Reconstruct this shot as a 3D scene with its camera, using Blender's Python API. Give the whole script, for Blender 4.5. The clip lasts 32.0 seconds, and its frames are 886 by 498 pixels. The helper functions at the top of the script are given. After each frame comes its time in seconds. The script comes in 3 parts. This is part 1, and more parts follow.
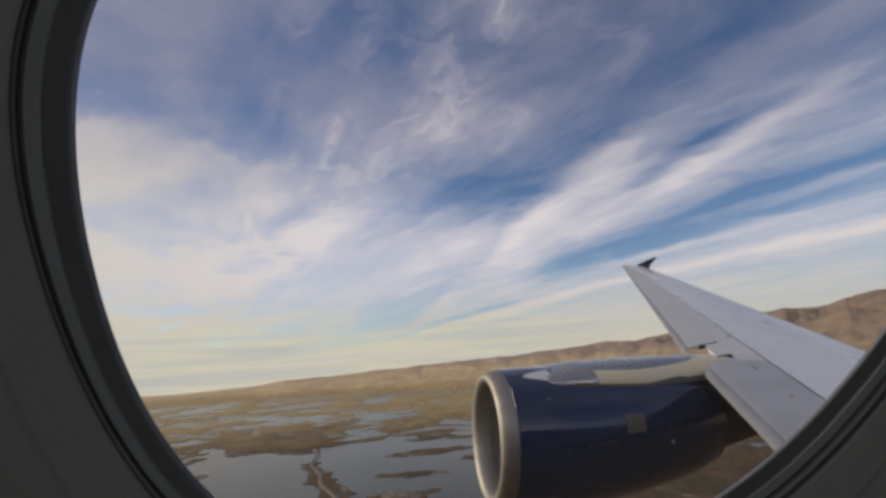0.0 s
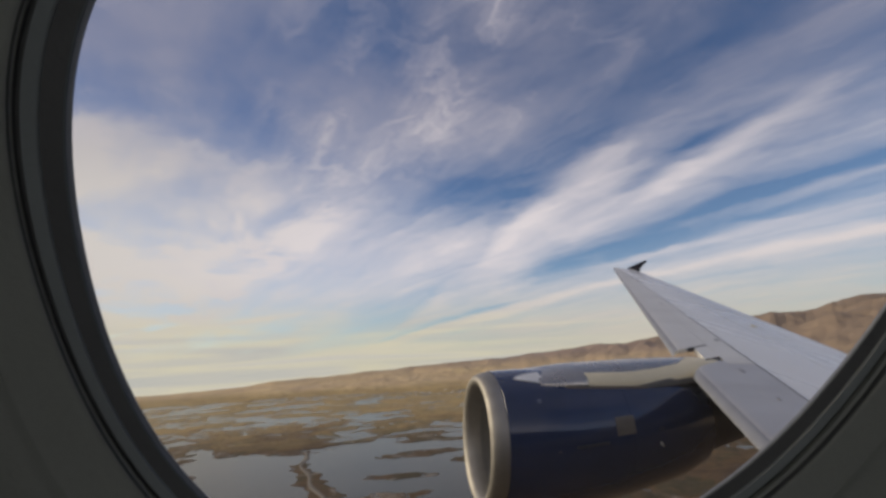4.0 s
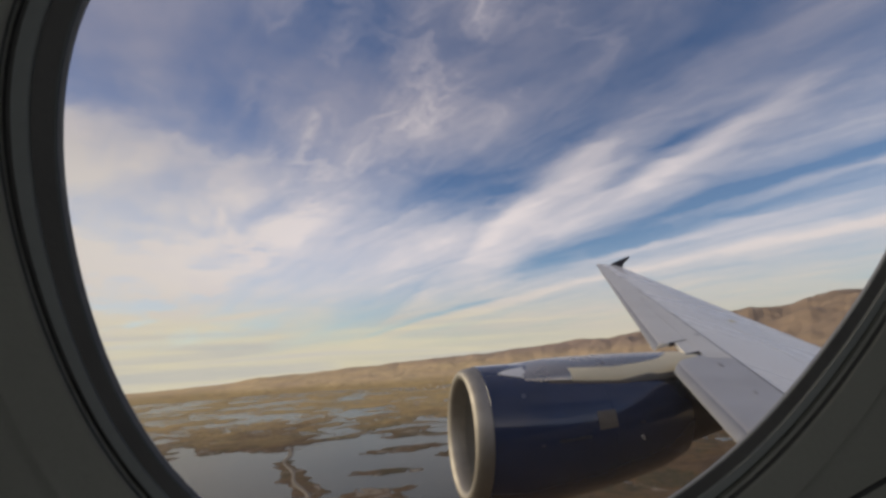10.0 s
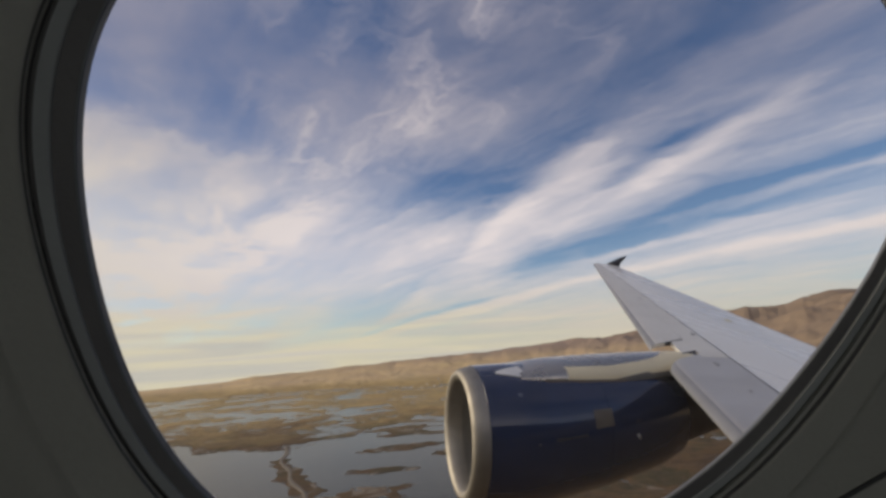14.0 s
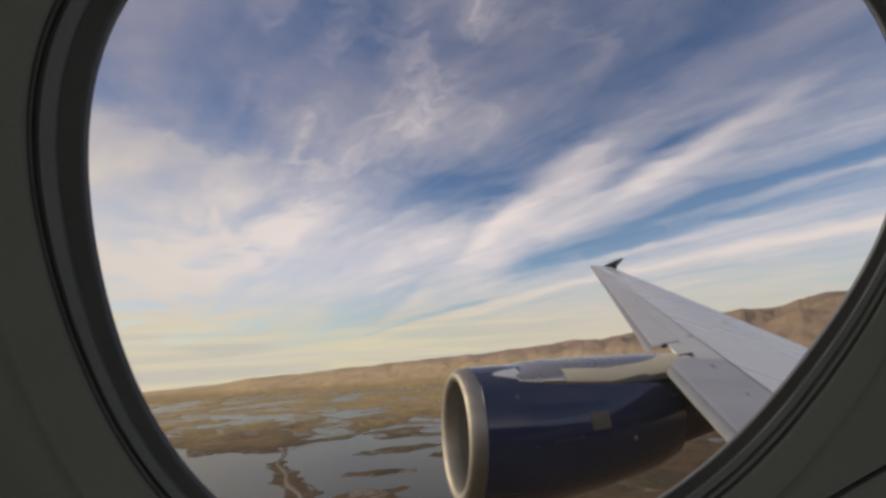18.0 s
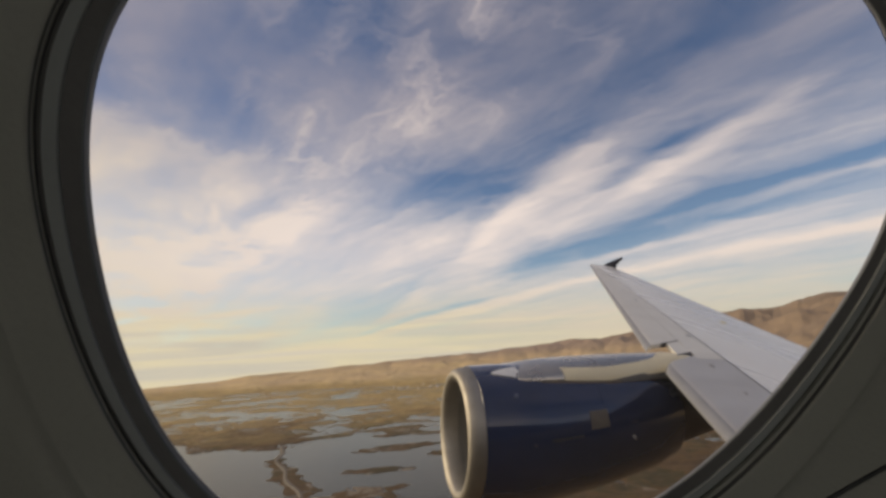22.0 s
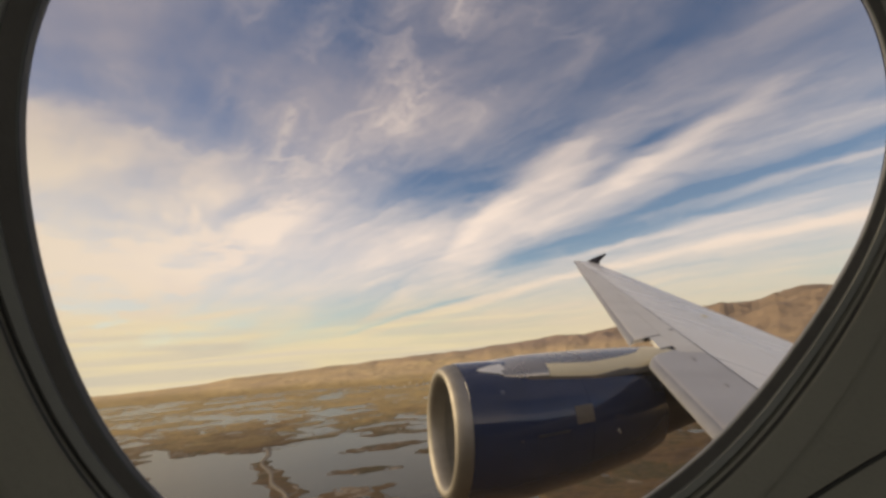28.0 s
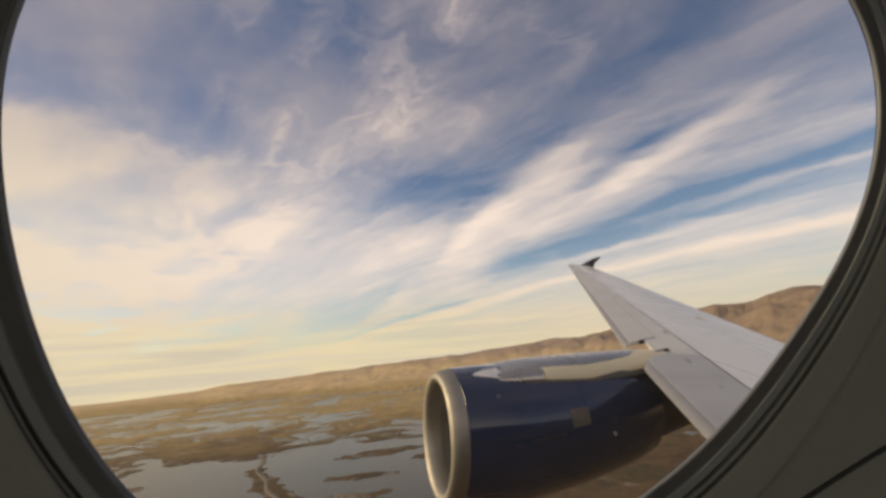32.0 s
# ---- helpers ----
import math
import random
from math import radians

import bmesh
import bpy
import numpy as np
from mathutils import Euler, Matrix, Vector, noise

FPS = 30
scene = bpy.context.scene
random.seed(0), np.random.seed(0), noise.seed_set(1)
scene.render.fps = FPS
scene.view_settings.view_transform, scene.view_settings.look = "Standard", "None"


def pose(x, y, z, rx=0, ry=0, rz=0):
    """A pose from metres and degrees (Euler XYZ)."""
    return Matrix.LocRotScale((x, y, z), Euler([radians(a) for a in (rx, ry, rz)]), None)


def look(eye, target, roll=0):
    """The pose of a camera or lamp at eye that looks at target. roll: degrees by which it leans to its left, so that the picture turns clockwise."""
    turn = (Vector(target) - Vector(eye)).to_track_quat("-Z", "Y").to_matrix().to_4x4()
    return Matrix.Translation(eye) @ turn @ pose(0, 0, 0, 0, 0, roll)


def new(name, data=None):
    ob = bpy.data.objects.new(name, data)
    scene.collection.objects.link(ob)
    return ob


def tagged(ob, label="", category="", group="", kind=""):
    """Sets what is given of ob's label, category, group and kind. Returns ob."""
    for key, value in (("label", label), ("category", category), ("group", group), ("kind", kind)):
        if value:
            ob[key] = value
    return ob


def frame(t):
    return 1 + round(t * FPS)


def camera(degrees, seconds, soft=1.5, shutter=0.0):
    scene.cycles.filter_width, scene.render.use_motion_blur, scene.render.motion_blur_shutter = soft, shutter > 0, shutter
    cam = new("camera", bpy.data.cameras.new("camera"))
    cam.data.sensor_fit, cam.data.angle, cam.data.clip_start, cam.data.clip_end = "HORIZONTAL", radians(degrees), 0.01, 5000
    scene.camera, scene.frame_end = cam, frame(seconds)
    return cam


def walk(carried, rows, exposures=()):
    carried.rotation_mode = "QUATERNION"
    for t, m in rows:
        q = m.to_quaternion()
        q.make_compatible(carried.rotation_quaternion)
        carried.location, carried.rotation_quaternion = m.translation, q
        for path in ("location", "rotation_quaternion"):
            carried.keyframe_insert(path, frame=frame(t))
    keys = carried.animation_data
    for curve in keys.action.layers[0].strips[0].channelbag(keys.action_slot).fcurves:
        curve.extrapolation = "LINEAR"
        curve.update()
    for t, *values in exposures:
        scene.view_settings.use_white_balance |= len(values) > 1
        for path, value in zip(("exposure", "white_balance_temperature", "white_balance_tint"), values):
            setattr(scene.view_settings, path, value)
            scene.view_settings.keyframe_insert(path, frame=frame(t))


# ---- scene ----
H = 150.0                                   # flight height over the marsh
AIR = pose(0, 0, H, 12.327, 2.975, 13.007)   # aircraft axes: x aft, y outboard, z up; banked

cam = camera(86.0, 32.0, soft=3.2)
# seconds; place in the cabin (m); yaw aft of abeam, pitch, roll (degrees, aircraft axes)
ROWS = [
    (0, 0.0038, -0.0043, -0.0038, 9.03, 1.73, -1.04),
    (0.5, 0.0037, -0.0046, -0.0038, 9.36, 1.86, -0.91),
    (1, 0.0036, -0.0049, -0.0037, 9.46, 1.90, -0.96),
    (1.5, 0.0035, -0.0051, -0.0037, 9.46, 1.93, -1.08),
    (2, 0.0035, -0.0054, -0.0036, 9.53, 1.99, -1.15),
    (2.5, 0.0034, -0.0057, -0.0036, 9.65, 1.98, -1.28),
    (3, 0.0033, -0.0059, -0.0035, 9.74, 1.89, -1.45),
    (3.5, 0.0032, -0.0062, -0.0035, 9.80, 1.95, -1.53),
    (5.5, 0.0029, -0.0072, -0.0032, 10.86, 1.78, -1.17),
    (6, 0.0028, -0.0075, -0.0032, 10.93, 1.84, -1.11),
    (6.5, 0.0027, -0.0077, -0.0029, 11.00, 1.77, -1.13),
    (7, 0.0026, -0.0079, -0.0027, 11.04, 1.64, -1.16),
    (7.5, 0.0025, -0.0081, -0.0025, 11.07, 1.53, -1.22),
    (8, 0.0023, -0.0084, -0.0022, 11.11, 1.45, -1.29),
    (8.5, 0.0022, -0.0086, -0.0020, 11.19, 1.47, -1.31),
    (9, 0.0021, -0.0088, -0.0018, 11.38, 1.53, -1.36),
    (9.5, 0.0015, -0.0093, -0.0013, 11.64, 1.54, -1.49),
    (10, 0.0010, -0.0099, -0.0008, 11.78, 1.47, -1.60),
    (10.5, 0.0004, -0.0104, -0.0003, 11.84, 1.37, -1.62),
    (11, -0.0001, -0.0109, 0.0002, 11.89, 1.31, -1.69),
    (11.5, -0.0007, -0.0115, 0.0007, 11.91, 1.28, -1.81),
    (12, -0.0012, -0.0120, 0.0012, 11.93, 1.28, -1.87),
    (12.5, -0.0018, -0.0126, 0.0017, 11.96, 1.33, -1.87),
    (13, -0.0023, -0.0131, 0.0022, 12.00, 1.32, -1.90),
    (13.5, -0.0025, -0.0137, 0.0021, 12.02, 1.29, -1.84),
    (15.5, -0.0029, -0.0158, 0.0020, 12.45, 1.64, -1.58),
    (16, -0.0031, -0.0163, 0.0019, 12.44, 1.61, -1.73),
    (16.5, -0.0032, -0.0165, 0.0021, 12.43, 1.55, -1.80),
    (17, -0.0034, -0.0168, 0.0024, 12.44, 1.51, -1.81),
    (17.5, -0.0035, -0.0170, 0.0026, 12.43, 1.53, -1.84),
    (18, -0.0036, -0.0172, 0.0028, 12.43, 1.56, -1.86),
    (18.5, -0.0038, -0.0175, 0.0031, 12.42, 1.53, -1.93),
    (19, -0.0039, -0.0177, 0.0033, 12.42, 1.49, -2.03),
    (19.5, -0.0039, -0.0177, 0.0033, 12.44, 1.49, -2.06),
    (20, -0.0039, -0.0176, 0.0033, 12.47, 1.49, -2.05),
    (20.5, -0.0039, -0.0176, 0.0033, 12.47, 1.45, -2.06),
    (21, -0.0038, -0.0176, 0.0032, 12.47, 1.42, -2.06),
    (21.5, -0.0038, -0.0175, 0.0032, 12.47, 1.41, -2.09),
    (22, -0.0038, -0.0175, 0.0032, 12.47, 1.38, -2.14),
    (22.5, -0.0037, -0.0172, 0.0031, 12.53, 1.31, -2.15),
    (23, -0.0032, -0.0120, 0.0019, 12.73, 1.15, -2.06),
    (23.5, -0.0023, -0.0107, 0.0014, 13.26, 1.07, -1.86),
    (24, -0.0012, -0.0104, 0.0010, 13.87, 1.15, -1.66),
    (24.5, -0.0009, -0.0102, 0.0010, 14.05, 1.15, -1.67),
    (25, -0.0008, -0.0101, 0.0009, 14.03, 1.08, -1.68),
    (25.5, -0.0007, -0.0100, 0.0009, 14.09, 0.94, -1.60),
    (27.5, 0.0005, -0.0091, 0.0007, 14.21, 1.23, -1.43),
    (28, 0.0006, -0.0087, 0.0007, 14.30, 1.23, -1.41),
    (28.5, 0.0009, -0.0085, 0.0005, 14.41, 1.21, -1.35),
    (29, 0.0012, -0.0084, 0.0004, 14.58, 1.27, -1.21),
    (29.5, 0.0015, -0.0082, 0.0003, 14.78, 1.44, -0.96),
    (30, 0.0018, -0.0080, 0.0001, 14.89, 1.64, -0.92),
    (30.5, 0.0022, -0.0078, 0.0000, 14.91, 1.71, -1.05),
    (31, 0.0025, -0.0076, -0.0001, 14.91, 1.66, -1.13),
    (31.5, 0.0028, -0.0074, -0.0002, 14.91, 1.65, -1.13),
    (32, 0.0031, -0.0072, -0.0004, 14.91, 1.75, -0.99),
]
walk(cam, [(t, AIR @ pose(x, y, z, 0, 0, -yaw) @ pose(0, 0, 0, pitch) @ pose(0, 0, 0, 0, roll) @ pose(0, 0, 0, 90))
           for t, x, y, z, yaw, pitch, roll in ROWS],
     exposures=[(0, -0.06, 6250, 10), (13, 0.0, 6500, 10), (20, 0.06, 6850, 10), (24, 0.14, 7500, 10), (28, 0.18, 7800, 10), (32, 0.2, 7800, 10)])

# ---------------------------------------------------------------- light
SUN_AZ, SUN_EL = -76.0, 20.0                # degrees; azimuth from +y towards +x
sun_way = Vector((math.sin(radians(SUN_AZ)) * math.cos(radians(SUN_EL)),
                  math.cos(radians(SUN_AZ)) * math.cos(radians(SUN_EL)), math.sin(radians(SUN_EL))))
sun = new("sun", bpy.data.lights.new("sun", "SUN"))
sun.data.energy, sun.data.angle, sun.data.color = 2.3, radians(28), (1.0, 0.83, 0.60)
sun.matrix_world = look(sun_way * 100 + Vector((0, 0, H)), (0, 0, H))


class Nodes:
    """Short hand for building node trees."""

    def __init__(self, tree):
        self.tree = tree

    def add(self, kind, **values):
        node = self.tree.nodes.new(kind)
        for key, value in values.items():
            setattr(node, key, value)
        return node

    def wire(self, a, b):
        self.tree.links.new(a, b)

    def put(self, socket, value):
        if isinstance(value, bpy.types.NodeSocket):
            self.wire(value, socket)
        else:
            socket.default_value = value

    def math(self, op, a, b=0.0, clamp=False):
        n = self.add("ShaderNodeMath", operation=op, use_clamp=clamp)
        self.put(n.inputs[0], a), self.put(n.inputs[1], b)
        return n.outputs[0]

    def vec(self, x, y, z):
        n = self.add("ShaderNodeCombineXYZ")
        for s, v in zip(n.inputs, (x, y, z)):
            self.put(s, v)
        return n.outputs[0]

    def noise(self, vector, scale, detail=6.0, rough=0.55, distortion=0.0):
        n = self.add("ShaderNodeTexNoise")
        self.put(n.inputs["Vector"], vector)
        n.inputs["Scale"].default_value, n.inputs["Detail"].default_value = scale, detail
        n.inputs["Roughness"].default_value, n.inputs["Distortion"].default_value = rough, distortion
        return n.outputs["Fac"]

    def ramp(self, fac, stops, mode="LINEAR"):
        n = self.add("ShaderNodeValToRGB")
        self.put(n.inputs[0], fac)
        n.color_ramp.interpolation = mode
        e = n.color_ramp.elements
        while len(e) < len(stops):
            e.new(1.0)
        for el, (p, c) in zip(e, stops):
            el.position = p
            el.color = (c, c, c, 1) if isinstance(c, float) else (*c, 1)
        return n.outputs[0]

    def span(self, value, a, b, c=0.0, d=1.0):
        n = self.add("ShaderNodeMapRange", interpolation_type="SMOOTHSTEP")
        self.put(n.inputs[0], value)
        for s, v in zip(list(n.inputs)[1:5], (a, b, c, d)):
            s.default_value = v
        return n.outputs[0]

    def mix(self, fac, a, b, blend="MIX"):
        n = self.add("ShaderNodeMix", data_type="RGBA", blend_type=blend)
        ins = [s for s in n.inputs if s.enabled]
        for s, v in zip(ins, (fac, a, b)):
            self.put(s, (*v, 1) if isinstance(v, tuple) and len(v) == 3 else v)
        return [s for s in n.outputs if s.enabled][0]


def make_sky():
    """Evening sky with long parallel streaks of thin high cloud, thicker and warmer round the sun."""
    world = bpy.data.worlds.new("world")
    scene.world, world.use_nodes = world, True
    k = Nodes(world.node_tree)
    world.node_tree.nodes.clear()
    sky = k.add("ShaderNodeTexSky", sky_type="NISHITA", sun_disc=False)
    sky.sun_elevation, sky.sun_rotation = radians(SUN_EL), radians(SUN_AZ)
    sky.air_density, sky.dust_density, sky.ozone_density = 1.0, 0.3, 3.0
    way = k.add("ShaderNodeTexCoord").outputs["Generated"]
    sep = k.add("ShaderNodeSeparateXYZ")
    k.wire(way, sep.inputs[0])
    x, y, z = sep.outputs
    zc = k.math("ABSOLUTE", z)
    k.wire(k.vec(x, y, k.math("MAXIMUM", z, 0.012)), sky.inputs[0])
    low = k.math("ADD", zc, 0.12)
    u, v = k.math("DIVIDE", x, low), k.math("DIVIDE", y, low)
    c = math.cos(radians(45))
    p = k.math("MULTIPLY", k.math("SUBTRACT", v, u), c)          # along the streaks
    q = k.math("MULTIPLY", k.math("ADD", u, v), c)               # across them
    bend = k.noise(k.vec(k.math("MULTIPLY", p, 0.7), q, 3.1), 1.5, 3, 0.5)
    curl = k.noise(k.vec(p, k.math("MULTIPLY", q, 1.5), 5.7), 4.2, 6, 0.6)
    q2 = k.math("ADD", q, k.math("ADD", k.math("MULTIPLY", k.math("SUBTRACT", bend, 0.5), 0.28), k.math("MULTIPLY", k.math("SUBTRACT", curl, 0.5), 0.16)))
    p2 = k.math("ADD", p, k.math("ADD", k.math("MULTIPLY", k.math("SUBTRACT", bend, 0.5), 0.9), k.math("MULTIPLY", k.math("SUBTRACT", curl, 0.5), 0.45)))

    def reach(p0, p1, soft):
        return k.math("MULTIPLY", k.span(p2, p0 - soft, p0 + soft), k.span(p2, p1 + soft, p1 - soft))

    def streak(q0, slope, width, p0, p1, soft, much):
        """One long streak of cloud, or a gap where much is negative."""
        off = k.math("DIVIDE", k.math("SUBTRACT", q2, k.math("ADD", k.math("MULTIPLY", p, slope), q0)), width)
        return k.math("MULTIPLY", k.math("MULTIPLY", k.math("EXPONENT", k.math("MULTIPLY", k.math("MULTIPLY", off, off), -1.0)), reach(p0, p1, soft)), much)

    thread = k.noise(k.vec(k.math("MULTIPLY", p, 0.55), k.math("MULTIPLY", q2, 3.0), 0.4), 1.5, 8, 0.58, 0.5)
    puff = k.noise(k.vec(p2, q2, 7.7), 2.4, 10, 0.62, 0.4)
    edge = k.math("SUBTRACT", q2, k.math("ADD", k.math("MULTIPLY", p, 0.43), 1.10))
    # the broad body of the main band, and the veil that spreads from it towards the sun
    lower = k.math("ADD", q2, k.span(p2, 1.6, 2.6, 0.0, -0.75))
    body = k.math("MULTIPLY", k.span(edge, 0.0, 0.30), k.span(lower, 2.75, 2.25))
    body = k.math("MULTIPLY", body, k.span(p2, 0.20, 1.3, 0.36, 0.74))
    veil = k.math("MULTIPLY", k.span(p2, 1.30, 2.15), k.span(q2, 2.7, 2.2, 0.35, 0.62))
    dense = k.math("MAXIMUM", body, veil)
    pale = k.math("MULTIPLY", k.span(q2, 2.4, 3.4, 0.05, 0.62), k.span(p2, 4.5, 2.5, 0.8, 1.0))
    dense = k.math("MAXIMUM", dense, pale)
    for values in ((1.764, 0.474, 0.085, 0.10, 0.95, 0.15, 0.38), (1.30, 0.44, 0.10, 0.55, 1.9, 0.3, 0.22), (1.60, 0.45, 0.07, 0.45, 0.95, 0.12, -0.30),
                   (2.80, 0.0, 0.15, 0.2, 2.6, 0.4, -0.17), (3.30, 0.0, 0.055, 2.7, 4.7, 0.3, -0.50), (3.50, 0.0, 0.12, -0.6, 5.0, 0.4, 0.46),
                   (4.95, -0.80, 0.10, 3.9, 5.6, 0.4, 0.25), (4.60, -0.80, 0.10, 4.3, 6.2, 0.3, -0.35), (2.45, 0.10, 0.08, -0.4, 0.9, 0.3, -0.30),
                   (2.62, 0.05, 0.06, -0.5, 1.0, 0.3, 0.30), (3.02, 0.0, 0.07, -0.5, 1.6, 0.3, 0.25), (1.95, 0.0, 0.20, 1.5, 3.6, 0.6, 0.20), (1.18, 0.05, 0.26, 0.35, 1.35, 0.3, 0.20)):
        dense = k.math("ADD", dense, streak(*values))
    grain = k.math("ADD", k.math("MULTIPLY", k.math("SUBTRACT", thread, 0.5), 0.95), k.math("MULTIPLY", k.math("SUBTRACT", puff, 0.5), 0.75))
    dense = k.math("ADD", dense, k.math("MULTIPLY", grain, k.span(q2, 0.9, 1.7, 0.70, 0.85)))
    # torn tufts and thin wisps overhead
    tuft = k.math("MULTIPLY", k.span(k.noise(k.vec(p2, k.math("MULTIPLY", q2, 0.8), 2.2), 2.6, 9, 0.62, 0.25), 0.47, 0.76), k.span(q2, 1.45, 1.05))
    tuft = k.math("MULTIPLY", tuft, k.math("MULTIPLY", k.span(q, 1.45, 1.15, 0.25, 1.0), k.span(q, 0.2, 1.0, 0.55, 1.15)))
    haze = k.math("MULTIPLY", k.span(k.noise(k.vec(p, q, 8.2), 1.5, 4, 0.5, 0.4), 0.30, 0.64), k.span(q2, 1.5, 1.0, 0.0, 0.46))
    haze = k.math("ADD", haze, k.span(q, 0.0, -1.0, 0.0, 0.55))
    dense = k.math("ADD", k.math("ADD", dense, haze), k.math("MULTIPLY", tuft, 0.55), clamp=True)
    dense = k.math("ADD", dense, k.span(zc, 0.13, 0.0, 0.0, 0.55), clamp=True)
    layer = k.noise(k.vec(k.math("MULTIPLY", x, 1.5), k.math("MULTIPLY", y, 1.5), k.math("MULTIPLY", zc, 15.0)), 1.6, 5, 0.5, 0.3)
    dense = k.math("ADD", dense, k.math("MULTIPLY", k.math("SUBTRACT", layer, 0.5), k.span(zc, 0.16, 0.04, 0.0, 1.1)), clamp=True)
    near = k.add("ShaderNodeVectorMath", operation="DOT_PRODUCT")
    k.wire(way, near.inputs[0])
    near.inputs[1].default_value = sun_way
    glow = k.span(near.outputs["Value"], 0.45, 0.97)
    dense = k.math("ADD", dense, k.math("MULTIPLY", glow, 0.12), clamp=True)
    dense = k.math("POWER", dense, 1.2)
    cloud = k.mix(glow, (0.79, 0.715, 0.71), (0.67, 0.615, 0.545))
    warm = k.mix(k.span(near.outputs["Value"], 0.55, 0.93), (0.60, 0.545, 0.46), (0.71, 0.625, 0.455))
    cloud = k.mix(k.span(zc, 0.22, 0.0), cloud, warm)
    bar = k.noise(k.vec(k.math("MULTIPLY", x, 1.1), k.math("MULTIPLY", y, 1.1), k.math("MULTIPLY", zc, 26.0)), 1.7, 5, 0.5, 0.5)
    bars = k.ramp(bar, [(0.32, (0.50, 0.50, 0.46)), (0.46, (0.58, 0.55, 0.47)), (0.58, (0.70, 0.64, 0.46)), (0.70, (0.62, 0.58, 0.50))])
    cloud = k.mix(k.math("MULTIPLY", k.span(zc, 0.16, 0.05), k.span(p, 2.2, 4.2, 0.25, 0.85)), cloud, bars)
    high = k.span(zc, 0.24, 0.58)
    cloud = k.mix(high, cloud, k.mix(k.span(q, 0.0, -1.0), (0.37, 0.345, 0.40), (0.74, 0.68, 0.64)))   # thin veil overhead; unseen lit clouds away from the sun brighten the wing
    cloud = k.mix(k.math("MULTIPLY", tuft, 0.4), cloud, (0.60, 0.56, 0.60))
    blue = k.mix(1.0, sky.outputs[0], k.mix(k.span(zc, 0.12, 0.5), (0.106, 0.104, 0.108), (0.081, 0.080, 0.092)), "MULTIPLY")
    blue = k.mix(k.math("MULTIPLY", k.math("MULTIPLY", glow, high), 0.45), blue, (0.12, 0.13, 0.2))
    out = k.add("ShaderNodeOutputWorld")
    back = k.add("ShaderNodeBackground")
    k.wire(k.mix(dense, blue, cloud), back.inputs[0])
    back.inputs[1].default_value = 1.0
    k.wire(back.outputs[0], out.inputs[0])


make_sky()


# ---------------------------------------------------------------- materials
def material(name, color, rough=0.5, metal=0.0, tint=None, scale=4.0, amount=0.5, bump=0.0, fine=60.0, coat=0.0, stretch=(1, 1, 1), spec=0.5):
    """A surface with broad blotches of a second colour, fine grain in roughness and relief, at real size."""
    m = bpy.data.materials.new(name)
    m.use_nodes = True
    k = Nodes(m.node_tree)
    b = m.node_tree.nodes["Principled BSDF"]
    co = k.add("ShaderNodeTexCoord").outputs["Object"]
    mp = k.add("ShaderNodeMapping")
    mp.inputs["Scale"].default_value = stretch
    k.wire(co, mp.inputs["Vector"])
    co = mp.outputs[0]
    broad = k.noise(co, scale, 5, 0.6)
    grain = k.noise(co, fine, 4, 0.6)
    tint = tint or tuple(c * 0.8 for c in color)
    col = k.mix(k.math("MULTIPLY", k.span(broad, 0.35, 0.7), amount), color, tint)
    col = k.mix(k.math("MULTIPLY", k.span(grain, 0.45, 0.8), 0.25), col, tuple(c * 0.75 for c in color))
    k.wire(col, b.inputs["Base Color"])
    k.wire(k.math("ADD", k.math("MULTIPLY", k.math("SUBTRACT", broad, 0.5), 0.25), rough, clamp=True), b.inputs["Roughness"])
    b.inputs["Metallic"].default_value = metal
    b.inputs["Coat Weight"].default_value, b.inputs["Coat Roughness"].default_value = coat, 0.05
    b.inputs["Specular IOR Level"].default_value = spec
    if bump:
        bp = k.add("ShaderNodeBump")
        bp.inputs["Strength"].default_value, bp.inputs["Distance"].default_value = 1.0, bump
        k.wire(grain, bp.inputs["Height"])
        k.wire(bp.outputs[0], b.inputs["Normal"])
    return m


WING_GREY = material("wing_grey_paint", (0.86, 0.825, 0.745), 0.28, 0.0, (0.80, 0.77, 0.70), 0.8, 0.5, 0.0, 25, coat=0.2, stretch=(1.6, 0.12, 1))
SLAT_GREY = material("slat_grey_paint", (0.77, 0.735, 0.65), 0.34, 0.0, (0.67, 0.635, 0.565), 1.2, 0.8, 0.0, 25, stretch=(0.5, 1, 1))
INNER_SLAT_SHADE = material("shaded_grey_slat", (0.52, 0.51, 0.495), 0.40, 0.0, (0.43, 0.42, 0.41), 1.5, 0.7, 0.0, 25, stretch=(0.5, 1, 1))
SHADED_EDGE = material("shaded_leading_edge", (0.27, 0.28, 0.31), 0.5, 0.3, (0.22, 0.23, 0.25), 3, 0.5)
SCUFF = material("scuffed_grey_paint", (0.33, 0.32, 0.32), 0.6, 0.0, (0.24, 0.235, 0.24), 20, 0.8)
SEAM = material("dark_sealant", (0.035, 0.035, 0.04), 0.7)
DARK_BLUE = material("dark_blue_paint", (0.019, 0.033, 0.085), 0.12, 0.0, (0.012, 0.021, 0.052), 2, 0.5, 0.0, 80, spec=0.45, coat=0.6)
LIP_METAL = material("brushed_inlet_metal", (0.38, 0.36, 0.32), 0.56, 0.95, (0.31, 0.295, 0.265), 6, 0.6, 0.0, 120)
INNER_METAL = material("inlet_lining", (0.27, 0.262, 0.245), 0.45, 0.3, (0.21, 0.205, 0.19), 5, 0.6)
FAN_DARK = material("dark_titanium", (0.10, 0.10, 0.11), 0.4, 0.8)
